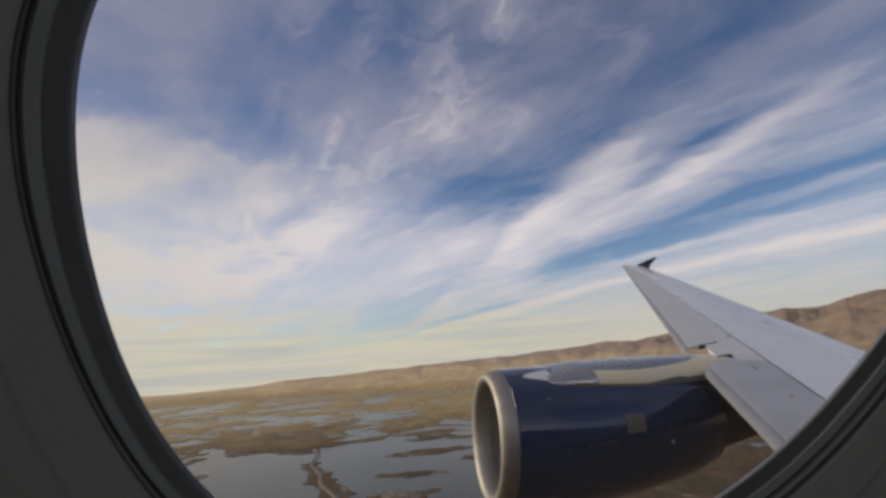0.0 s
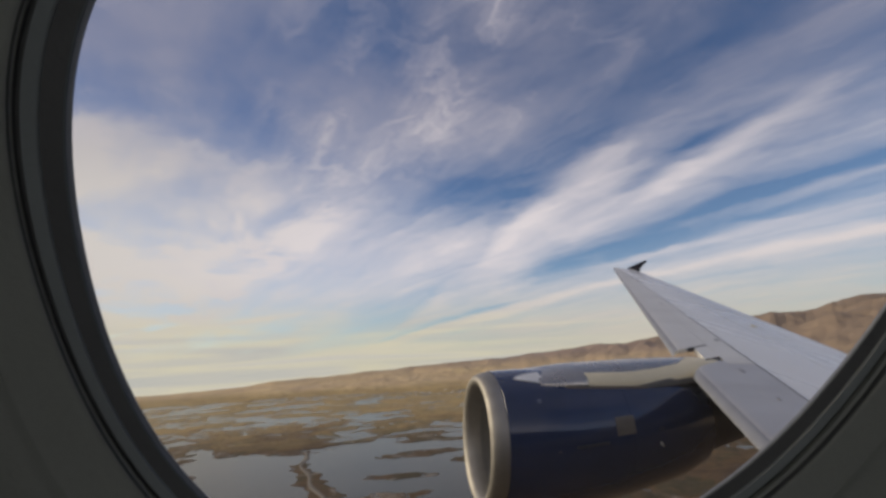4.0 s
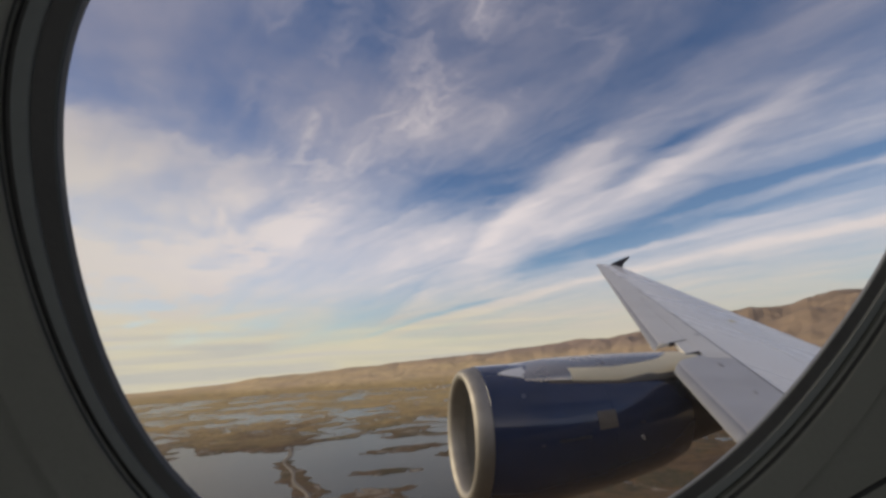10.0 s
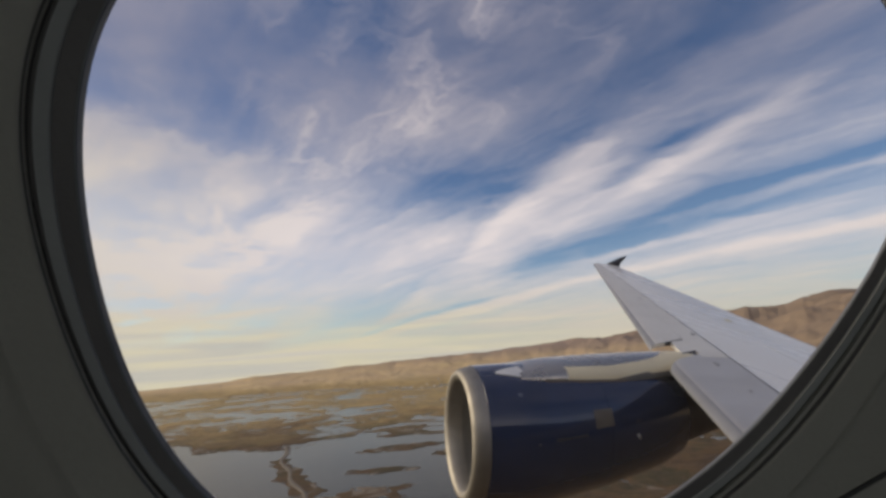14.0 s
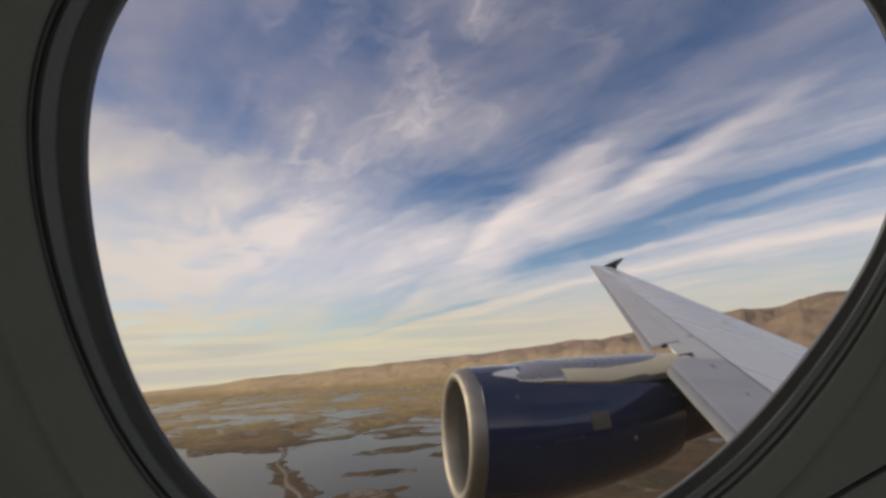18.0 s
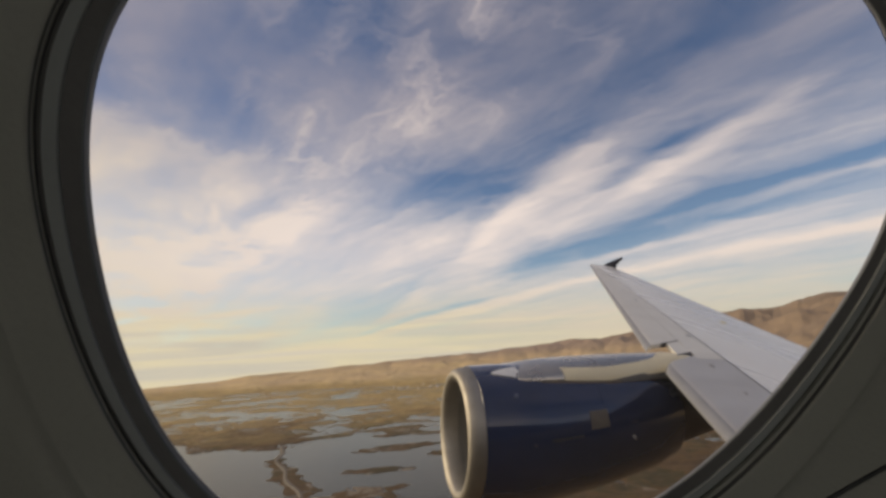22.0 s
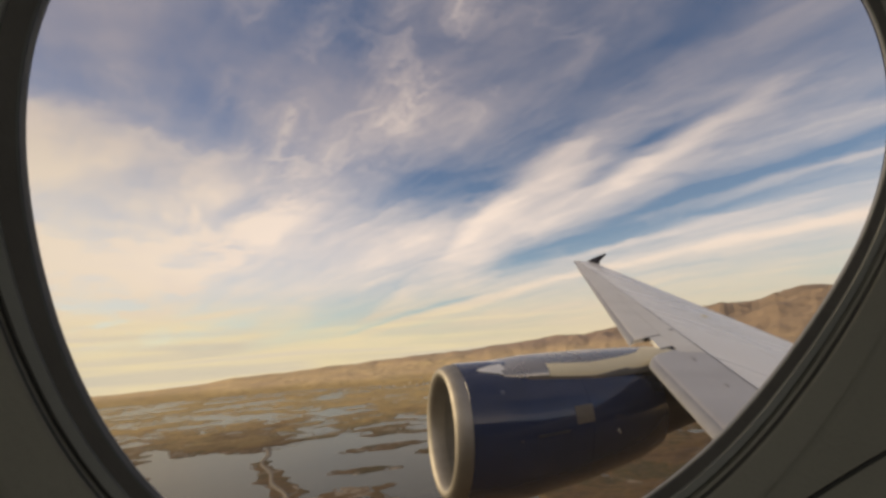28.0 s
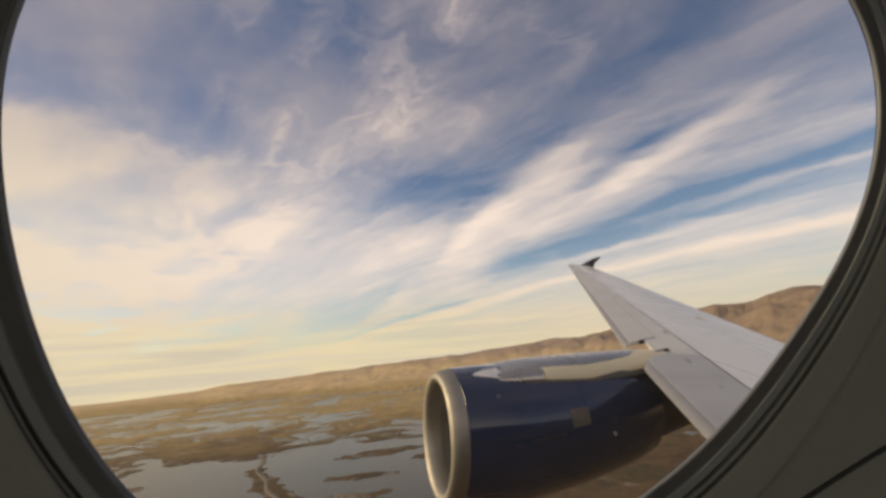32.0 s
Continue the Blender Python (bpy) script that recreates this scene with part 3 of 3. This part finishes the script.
# slats: one inboard of the pylon, three outboard
slat(dict(y0=0.3, y1=5.80, skew=2.3, c0=0.0, c1=0.150, front=0.06, lean=0.07, lift=0.008, rows=14, corner=0.35), "inboard leading edge slat", INNER_SLAT_SHADE)
for y0, y1 in ((6.56, 12.6), (12.62, 18.9)):
    slat(dict(y0=y0, y1=y1, skew=2.4, c0=0.0, c1=0.20, lift=0.008, rows=8))
slat(dict(y0=18.92, y1=TIP - 0.03, skew=2.4, c0=0.0, c1=0.20, meet=0.20, lift=0.008, rows=16, corner=0.55), "outermost slat with a rounded tip corner")
wing_part("slat_end_rib", dict(y0=6.545, y1=6.558, skew=2.4, c0=0.0, c1=0.17, lift=0.006, rows=1, belly=0.3), SLAT_GREY, "rubbed end rib of the slat")
# fixed nose between the slats over the pylon
wing_part("fixed_nose", dict(y0=5.808, y1=6.535, skew=2.35, c0=0.120, c1=0.202, lift=0.004, rows=3, belly=0.3), SLAT_GREY, "fixed nose above the pylon")
wing_part("end_gap", dict(y0=6.522, y1=6.541, skew=2.38, c0=0.085, c1=0.2015, lift=0.009, rows=1, belly=0.3), SEAM, "dark strip drawn for the gap at the slat's end")
wing_part("end_gap", dict(y0=5.806, y1=5.824, skew=2.33, c0=0.118, c1=0.2015, lift=0.011, rows=1, belly=0.3), SEAM, "dark strip drawn for the gap at the slat's end")
wing_part("fixed_skin", dict(y0=-0.6, y1=5.95, c0=0.2022, c1=0.3315, lift=0.0070, rows=8, under=0.03), INNER_SLAT_SHADE, "fixed grey skin behind the inboard slat")
wing_part("fixed_skin", dict(y0=5.96, y1=TIP - 0.08, c0=0.2022, c1=0.3315, lift=0.0070, rows=24, under=0.03), SLAT_GREY, "fixed grey skin behind the slats")
for y0, y1 in ((-0.6, 6.9), (6.9, 14.2), (14.2, 20.5)):
    wing_part("sealant_line", dict(y0=y0, y1=y1, c0=0.3310, c1=0.3366, lift=0.009, rows=10, under=0.012), SEAM, "dark sealant line")
# upper skin behind the slats, spoilers, flaps and aileron
wing_part("upper_skin", dict(y0=-0.6, y1=TIP - 0.08, c0=0.3320, c1=0.66, lift=0.004, rows=24), WING_GREY)
for y0, y1 in ((-0.6, 1.58), (1.6, 4.9), (4.92, 7.9), (7.92, 10.9), (10.92, 13.9), (13.92, 16.9)):
    wing_part("spoiler", dict(y0=y0, y1=y1, c0=0.6625, c1=0.86, lift=0.004, rows=4, under=0.03), WING_GREY)
wing_part("flap", dict(y0=-0.5, y1=16.9, c0=0.8625, c1=1.0, lift=0.0, rows=12), WING_GREY, "retracted flap")
wing_part("aileron", dict(y0=16.93, y1=24.2, c0=0.6625, c1=1.0, lift=0.003, rows=8), WING_GREY)
wing_part("tip_skin", dict(y0=24.23, y1=TIP, c0=0.335, c1=1.0, lift=0.003, rows=3), WING_GREY)


def tip_fence():
    x0, x1 = edge_front(TIP), edge_back(TIP)
    z = wing_point(TIP, 0.5).z
    out = [(x0 + 0.95, 0.02), (x1 + 0.35, 0.36), (x1 + 0.78, 0.52), (x1 + 0.85, 0.48), (x1 + 0.42, 0.03), (x1 + 0.35, -0.40), (x1 + 0.15, -0.42)]
    rings = [[Vector((x, TIP + d, z + h)) for x, h in out] for d in (-0.03, 0.03)]
    v, f = loft(rings, True, True)
    part("tip_fence", mesh_of("tip_fence", v, f, FENCE_BLUE, False), wing, "dark navy wingtip fence")


tip_fence()


def wing_patch(name, y, c, wy, wx, mat, label="", rise=0.008):
    """A small raised plate on the upper skin."""
    dc = wx / (edge_back(y) - edge_front(y))
    rings = []
    for lift in (rise, rise + 0.006):
        rings.append([wing_point(y + a * wy, c + b * dc, True, lift) for a, b in ((-.5, -.4), (-.4, -.5), (.4, -.5), (.5, -.4), (.5, .4), (.4, .5), (-.4, .5), (-.5, .4))])
    v, f = loft(rings, True, True)
    return part(name, mesh_of(name, v, f, mat, False), wing, label)


wing_patch("marking", 9.08, 0.767, 0.18, 0.12, YELLOW, "small yellow ochre marking")
wing_patch("filler_cap", 7.4, 0.30, 0.05, 0.09, SEAM, "small dark cap", 0.014)
wing_patch("skin_patch", 11.65, 0.235, 0.30, 0.035, SCUFF, "scuffed fastener strip", 0.009)
wing_patch("skin_patch", 5.59, 0.228, 0.16, 0.05, SCUFF, "", 0.009)
wing_patch("skin_patch", 4.55, 0.235, 0.09, 0.03, SCUFF, "", 0.009)

# ---------------------------------------------------------------- engine
EY = 6.2
ENGINE = AIR @ pose(1.598, EY, -2.307)
engine = thing("jet_engine", ENGINE, "dark blue jet engine with bare metal inlet lip and silver pylon", "jet engine")


def axis_rise(d):
    """The cowl's axis rises towards the nozzle, so that its underside sweeps up."""
    return float(np.interp(d, [1.1, 1.4, 1.9, 2.2, 2.5, 2.8, 3.1, 4.3], [0.0, 0.03, 0.08, 0.11, 0.14, 0.165, 0.19, 0.25]))


def revolve(profile, seg=96, a0=0.0, a1=math.tau):
    rings = []
    full = abs(a1 - a0 - math.tau) < 1e-6
    n = seg if full else seg + 1
    for d, r in profile:
        rings.append([Vector((d, r * math.cos(a0 + (a1 - a0) * i / seg), axis_rise(d) + r * math.sin(a0 + (a1 - a0) * i / seg))) for i in range(n)])
    return loft(rings, full)


def engine_part(name, profile, mat, label="", **more):
    v, f = revolve(profile, **more)
    return part(name, sharp(mesh_of(name, v, f, mat), 40), engine, label)


lip = [(0.24, 0.655), (0.14, 0.665), (0.06, 0.69), (0.015, 0.72), (0.0, 0.765), (0.012, 0.80), (0.04, 0.825), (0.09, 0.848), (0.15, 0.862), (0.205, 0.871)]
engine_part("inlet_lip", lip, LIP_METAL, "bare brushed metal inlet lip")
engine_part("inlet_barrel", [(0.24, 0.653), (0.6, 0.66), (1.1, 0.68), (1.5, 0.68)], INNER_METAL, "grey inlet lining")


def cowl_radius(d):
    return float(np.interp(d, [0.205, 0.6, 0.9, 1.1, 1.4, 1.9, 2.2, 2.5, 2.8, 3.1], [0.878, 0.90, 0.902, 0.897, 0.88, 0.84, 0.805, 0.765, 0.71, 0.61]))


engine_part("fan_cowl", [(d, cowl_radius(d) + e) for d, e in [(0.207, -0.004), (0.21, 0.0)] + [(0.4 + 0.1 * i, 0) for i in range(14)] + [(1.797, 0), (1.799, -0.004)]], DARK_BLUE, "glossy dark blue fan cowl")
engine_part("reverser_cowl", [(1.80, cowl_radius(1.8) - 0.004), (1.802, cowl_radius(1.8))] + [(d, cowl_radius(d)) for d in (1.9, 2.05, 2.2, 2.35, 2.5, 2.65, 2.8, 2.95, 3.1)] + [(3.10, 0.595), (2.7, 0.63)], DARK_BLUE)
engine_part("core_nozzle", [(2.8, 0.54), (3.1, 0.50), (3.4, 0.44), (3.9, 0.34), (3.9, 0.32), (3.5, 0.36)], FAN_DARK, "dark metal core nozzle")
engine_part("exhaust_plug", [(3.6, 0.16), (3.9, 0.12), (4.15, 0.04), (4.18, 0.0)], FAN_DARK)
spinner = engine_part("spinner", [(1.0, 0.0), (1.04, 0.05), (1.18, 0.13), (1.36, 0.2), (1.43, 0.22)], FAN_DARK, "dark fan spinner")
engine_part("fan_back", [(1.48, 0.68), (1.481, 0.2)], SEAM)


def fan_blades():
    rings = []
    for i in range(7):
        r = 0.19 + (0.66 - 0.19) * i / 6
        tw = radians(25 + 40 * i / 6)
        w, t = 0.10 + 0.03 * i / 6, 0.008
        rings.append([Vector((1.36 + a * w * math.cos(tw) - b * t * math.sin(tw), a * w * math.sin(tw) + b * t * math.cos(tw), r)) for a, b in ((-.5, 0), (0, 1), (.5, 0), (0, -1))])
    v, f = loft(rings, True, True)
    me = mesh_of("fan_blade", v, f, FAN_DARK)
    for i in range(24):
        ob = part("fan_blade", me, spinner)
        ob.matrix_local = Matrix.Rotation(math.tau * i / 24, 4, "X")


fan_blades()


def cowl_plate(name, d0, d1, a0, a1, mat, label="", rise=0.006, n=6, point=None, under=None):
    """A thin plate on the cowl; angles in degrees, 0 outboard, 90 up, 180 towards the cabin."""
    outer, inner = [], []
    for i in range(n + 1):
        for j in range(n + 1):
            d, a, open_out = d0 + (d1 - d0) * i / n, a0 + (a1 - a0) * j / n, (i / n) ** 0.7 * 0.98 + 0.02
            a = radians(a if point is None else point + (a - point) * open_out)
            r = cowl_radius(d)
            outer.append(Vector((d, (r + rise) * math.cos(a), axis_rise(d) + (r + rise) * math.sin(a))))
    rim = n + 1
    faces = [(i * rim + j, i * rim + j + 1, (i + 1) * rim + j + 1, (i + 1) * rim + j) for i in range(n) for j in range(n)]
    verts = list(outer)
    base = len(verts)
    loop = [j for j in range(rim)] + [i * rim + n for i in range(1, rim)] + [n * rim + j for j in range(n - 1, -1, -1)] + [i * rim for i in range(n - 1, 0, -1)]
    for q in loop:
        v = outer[q]
        h = axis_rise(v.x)
        r = math.hypot(v.y, v.z - h)
        verts.append(Vector((v.x, v.y * (r - rise) / r, h + (v.z - h) * (r - rise) / r)))
    m = len(loop)
    faces += [(loop[i], loop[(i + 1) % m], base + (i + 1) % m, base + i) for i in range(m)]
    return part(name, mesh_of(name, verts, faces, mat, False), under or engine, label)


cowl_plate("placard", 1.57, 1.825, 149.8, 164.2, PLACARD, "tan square placard")
cowl_plate("drain_light", 2.16, 2.19, 175.0, 176.5, WHITE, "tiny white fitting", 0.01, 2)
cowl_plate("drain_light", 2.185, 2.205, 177.6, 178.5, WHITE, "", 0.01, 2)
cowl_plate("vent_strip", 1.02, 1.45, 166.9, 169.0, VENT, "long flush grey vent strip", 0.006, 6)
cowl_plate("latch", 0.785, 0.825, 170.3, 171.3, VENT, "small cowl latch", 0.008, 2)
cowl_plate("latch", 2.15, 2.25, 163.2, 164.0, VENT, "", 0.006, 2)
cowl_plate("latch", 0.62, 0.67, 131.2, 134.2, PALE_BLUE, "pale scuffed latch", 0.006, 2)


def pylon():
    """The fairing that carries the engine: a rounded spine from the cowl's top back to the wing."""
    # along x (engine axes): height of the spine's top, of its lower edge, half width
    xs = [0.42, 0.55, 0.72, 0.90, 1.08, 1.3, 1.6, 2.1, 2.6, 3.05, 3.3, 3.6]
    tops = [0.860, 0.866, 0.880, 0.900, 0.932, 0.962, 0.978, 1.008, 1.030, 1.045, 1.050, 1.03]
    lows = [0.835, 0.815, 0.79, 0.775, 0.765, 0.762, 0.757, 0.757, 0.775, 0.81, 0.84, 0.87]
    half = [0.30, 0.34, 0.40, 0.435, 0.45, 0.465, 0.48, 0.48, 0.44, 0.38, 0.33, 0.28]

    def skin(x0, x1, name, mat, under, lo=None, hi=None, label="", grow=0.0):
        """A sheet of the fairing from the angle lo to the angle hi, each (x, degrees) pairs; 90 is the top, 180 the inboard lower edge."""
        rings = []
        for i in range(25):
            x = x0 + (x1 - x0) * i / 24
            t, b, w = (float(np.interp(x, xs, h)) for h in (tops, lows, half))
            a0 = float(np.interp(x, *zip(*lo))) if lo else 0.0
            a1 = float(np.interp(x, *zip(*hi))) if hi else 180.0
            ring = []
            for j in range(25):
                a = radians(a0 + (a1 - a0) * j / 24)
                cy, cz = math.cos(a), max(0.0, math.sin(a))
                ring.append(Vector((x, math.copysign(abs(cy) ** 0.85, cy) * (w + grow), b + (t - b) * cz ** 0.75 * (1 + grow * 0.3))))
            rings.append(ring)
        v, f = loft(rings, False)
        return part(name, mesh_of(name, v, f, mat), under, label)

    fairing = skin(0.74, 3.6, "pylon_fairing", PYLON_SILVER, engine, label="silver pylon fairing")
    cowl_plate("pylon_tip", 0.42, 0.80, 97, 115.5, WHITE, "white pointed fairing tip", 0.012, 8, 107, fairing)
    below = [(1.37, 180), (1.85, 180), (2.55, 163), (2.58, 169), (2.95, 168), (3.5, 165)]
    skin(1.37, 3.55, "pylon_panel", PYLON_CREAM, fairing, [(1.37, 128), (2.0, 135), (2.5, 127), (2.8, 117), (2.95, 104), (3.08, 86), (3.25, 66), (3.55, 40)], below, "cream access panel", 0.005)
    skin(1.75, 3.5, "pylon_lower_panel", PYLON_DARK, fairing, below, None, "dark grey lower panel", 0.004)
    skin(1.05, 2.2, "pylon_skirt", PYLON_SKIRT, fairing, [(1.05, 170), (1.4, 173), (2.2, 176)], None, "brown grey lower skirt of the fairing", 0.010)
    skin(1.86, 1.94, "pylon_port", PYLON_DARK, fairing, [(1.90, 117), (1.98, 117)], [(1.90, 121), (1.98, 121)], "small dark port", 0.006)


def pylon_strut():
    """The narrow structure under the fairing, between cowl, core and wing."""
    rings = []
    for x, half, top, low in ((1.3, 0.40, 0.80, 0.5), (1.7, 0.43, 0.79, 0.5), (2.1, 0.42, 0.79, 0.4), (2.6, 0.36, 0.81, 0.2), (3.1, 0.27, 0.85, 0.0),
                              (3.6, 0.21, 0.86, -0.04), (4.3, 0.17, 0.80, -0.02), (5.2, 0.12, 0.74, 0.2)):
        rings.append([Vector((x, a * half, z)) for a, z in ((-1, top), (-0.96, low + 0.08), (-0.7, low), (0.7, low), (0.96, low + 0.08), (1, top))])
    v, f = loft(rings, True, True)
    part("pylon_strut", sharp(mesh_of("pylon_strut", v, f, STRUT), 40), engine, "strut under the pylon fairing, toned dark for shade")


pylon()
pylon_strut()

# ---------------------------------------------------------------- fuselage and window
WIN = (0.0684, 0.0222, 0.1299, 0.9369, 0.1238, 0.1060, 0.0065, 0.1039, -0.0423, 0.0007)


def rim(theta, off=0.0):
    """Edge of the rounded window opening in x and z, grown outward by off."""
    xc, zc, r0, tall = WIN[:4]
    r = 1.0 + sum(WIN[4 + 2 * i] * math.cos((i + 2) * theta) + WIN[5 + 2 * i] * math.sin((i + 2) * theta) for i in range(3))
    off += 0.0022 + 0.0010 * max(0.0, math.cos(theta))
    return xc + (r * r0 + off) * math.cos(theta), zc + (tall * r * r0 + off) * math.sin(theta)


NSEG = 160
CY, CZ = -1.8, -0.3


def grown(off, theta):
    """The steps of the surround: broadest towards the front, where the outer steps close up; the pale edge inside the opening is broad there too."""
    if off < 0:
        return off * max(0.08, 0.25 - 0.60 * math.cos(theta))
    turn = (theta % math.tau) - math.pi
    wide = 0.50 + 0.07 * math.cos(theta) + 0.36 * math.exp(-((turn + 0.2) / 0.48) ** 2)
    thin = 0.34 + 0.26 * math.cos(theta)
    return min(off, 0.0139) * wide + min(max(off - 0.0139, 0.0), 0.0045) * thin + max(off - 0.0184, 0.0)


def ring_at(off, y):
    out = []
    for i in range(NSEG):
        t = math.tau * i / NSEG
        x, z = rim(t, grown(off, t))
        out.append(Vector((x, y, z)))
    return out


def square_ring(radius):
    """The same number of points round a square of +-0.5 m, on a barrel of that radius."""
    out = []
    for i in range(NSEG):
        t = math.tau * i / NSEG
        c, s = math.cos(t), math.sin(t)
        k = 0.5 / max(abs(c), abs(s))
        x, z = 0.07 + k * c, 0.02 + k * s
        out.append(Vector((x, CY + math.sqrt(radius ** 2 - (z - CZ) ** 2), z)))
    return out


def barrel(radius, x0, x1):
    """A barrel with a square hole of +-0.5 m round the window."""
    z0, z1 = 0.02 - 0.5, 0.02 + 0.5
    a0, a1 = math.asin((z0 - CZ) / radius), math.asin((z1 - CZ) / radius)
    angs = [a0 + (a1 - a0) * i / 8 for i in range(9)] + [a1 + (math.tau - a1 + a0) * i / 64 for i in range(1, 64)]
    fore = [x0] + [0.07 - 0.53 * k + e for k in range(9, 1, -1) for e in (-0.12, 0.12)] + [-0.43]
    aft = [0.57] + [0.07 + 0.53 * k + e for k in range(2, 15) for e in (-0.12, 0.12)] + [x1]
    xs = fore + aft
    rings = [[Vector((x, CY + radius * math.cos(a), CZ + radius * math.sin(a))) for a in angs] for x in xs]
    v, f = loft(rings)
    n = len(angs)
    g = len(fore) - 1
    hole = {(g * n + j, g * n + j + 1, (g + 1) * n + j + 1, (g + 1) * n + j) for j in range(8)}
    # the neighbouring windows of the same row
    for i, x in enumerate(xs[:-1]):
        if xs[i + 1] - x < 0.25:
            hole |= {(i * n + j, i * n + j + 1, (i + 1) * n + j + 1, (i + 1) * n + j) for j in (2, 3, 4, 5)}
    f = [q for q in f if q not in hole]
    for row in (0, len(xs) - 1):
        f.append(tuple(row * n + j for j in range(n)))
    return v, f


v, f = barrel(1.98, -6, 9)
fuselage = new("fuselage", mesh_of("fuselage", v, f, SKIN))
fuselage.matrix_world = AIR
tagged(fuselage, "dark blue painted airliner fuselage section round the window", "fuselage", kind="structure")
skin_rings = [ring_at(0.006, 0.1365)] + [[a.lerp(b, t) for a, b in zip(ring_at(0.060, 0.1375), square_ring(1.98))] for t in (0, 0.1, 0.3, 0.6, 1.0)]
v, f = loft(skin_rings)
part("window_surround", mesh_of("window_surround", v, f, SKIN), fuselage)

v, f = barrel(1.80, -5.5, 8.5)
liner = new("wall_panel", mesh_of("wall_panel", v, f, PANEL))
liner.matrix_world = AIR
tagged(liner, "warm grey moulded plastic cabin side wall", "cabin wall", kind="structure")
RECESS = [(0.0180, 0.1287), (0.0184, 0.1281), (0.0196, 0.1277), (0.029, 0.1262), (0.0300, 0.1257), (0.0308, 0.1259), (0.033, 0.1280), (0.037, 0.1296),
          (0.040, 0.1286), (0.046, 0.1246), (0.056, 0.1190), (0.070, 0.1120), (0.10, 0.094), (0.125, 0.072)]
wall_rings = [ring_at(o, y) for o, y in RECESS]
for t in (0.25, 0.5, 0.75, 1.0):
    wall_rings.append([a.lerp(b, t) for a, b in zip(ring_at(0.125, 0.072), square_ring(1.80))])
v, f = loft(wall_rings)
part("window_recess", mesh_of("window_recess", v, f, PANEL), liner, "moulded flared recess round the window")


def shade_slot():
    """The straight slot of the blind across the lower rear corner of the recess."""
    a, b = Vector((0.145, 0, -0.0973)), Vector((0.235, 0, -0.0472))
    side = Vector((0.0545, 0, -0.100)).normalized()
    rings = []
    for i in range(13):
        mid = a.lerp(b, i / 12)
        ring = []
        for k, lift in ((-1, -0.003), (-1, 0.0006), (1, 0.0006), (1, -0.003)):
            pt = mid + side * (0.0005 * k)
            th = math.atan2((pt.z - WIN[1]) / WIN[3], pt.x - WIN[0])
            x0, z0 = rim(th)
            off = math.hypot(pt.x - WIN[0], pt.z - WIN[1]) - math.hypot(x0 - WIN[0], z0 - WIN[1])
            y = float(np.interp(off, [grown(o, th) for o, _ in RECESS], [h for _, h in RECESS]))
            ring.append(Vector((pt.x, y - lift, pt.z)))
        rings.append(ring)
    v, f = loft(rings, True, True)
    part("shade_slot", mesh_of("shade_slot", v, f, SEAM, False), liner, "thin black slot of the window blind")


shade_slot()
floor_pts = [Vector((x, y, -1.15)) for x, y in ((-5.4, -3.35), (8.4, -3.35), (8.4, -0.25), (-5.4, -0.25))]
cabin_floor = new("floor", mesh_of("floor", floor_pts + [p + Vector((0, 0, 0.03)) for p in floor_pts],
                                   [(3, 2, 1, 0), (4, 5, 6, 7), (0, 1, 5, 4), (1, 2, 6, 5), (2, 3, 7, 6), (3, 0, 4, 7)], CARPET, False))
cabin_floor.matrix_world = AIR
tagged(cabin_floor, "dark carpeted cabin floor", "floor", kind="structure")

for k in (-5, -3, -2, 2, 3, 5):
    daylight = new("window_fill", bpy.data.lights.new("window_fill", "AREA"))
    daylight.data.shape, daylight.data.size, daylight.data.size_y = "RECTANGLE", 0.23, 0.33
    daylight.data.energy, daylight.data.color = (25.0 if k < 0 else 15.0), (0.97, 0.98, 1.0)
    daylight.matrix_world = AIR @ look((0.07 + 0.53 * k, CY + 1.82, 0.02), (0.07 + 0.53 * k, CY, -0.2))

window = thing("window_1", AIR, "rounded cabin window with layered grey trim and black seal", "window", kind="structure")


def trim_ring(name, outline, mat, label=""):
    v, f = loft([ring_at(o, y) for o, y in outline])
    return part(name, sharp(mesh_of(name, v, f, mat), 30), window, label)


trim_ring("pane_edge", [(0.0004, 0.1340), (-0.0012, 0.1339), (-0.0011, 0.1336), (-0.0005, 0.1332), (0.0003, 0.1328)], EDGE, "pale edge of the outer pane")
trim_ring("edge_blur", [(-0.0003, 0.1334), (0.0002, 0.1327), (0.0008, 0.1325), (0.0010, 0.1330)], EDGE_BLUR, "grey ring imitating blur at the pane's edge")
trim_ring("seal", [(0.0007, 0.1330), (0.0009, 0.1325), (0.0040, 0.1319), (0.0068, 0.1312), (0.0072, 0.1320)], RUBBER, "black rubber seal")
trim_ring("inner_trim", [(0.0069, 0.1318), (0.0070, 0.1309), (0.0074, 0.1305), (0.0114, 0.1297), (0.0119, 0.1301)], REVEAL, "blue-grey trim ring")
trim_ring("groove_seal", [(0.0116, 0.1304), (0.0120, 0.1312), (0.0138, 0.1310), (0.0141, 0.1298)], RUBBER, "black groove seal")
trim_ring("outer_trim", [(0.0139, 0.1308), (0.0140, 0.1298), (0.0144, 0.1294), (0.0162, 0.1290), (0.0166, 0.1296)], PANEL, "narrow warm grey trim ring")
trim_ring("recess_seal", [(0.0164, 0.1296), (0.0167, 0.1300), (0.0174, 0.1297), (0.0182, 0.1282)], RUBBER)
v = ring_at(0.006, 0.1343)
pane_mesh = mesh_of("pane", v, [tuple(range(NSEG))], ACRYLIC, False)
if pane_mesh.polygons[0].normal.y > 0:                           # its face looks into the cabin
    pane_mesh.flip_normals()
pane = part("pane", pane_mesh, window, "clear acrylic outer pane")
pane.visible_shadow = False
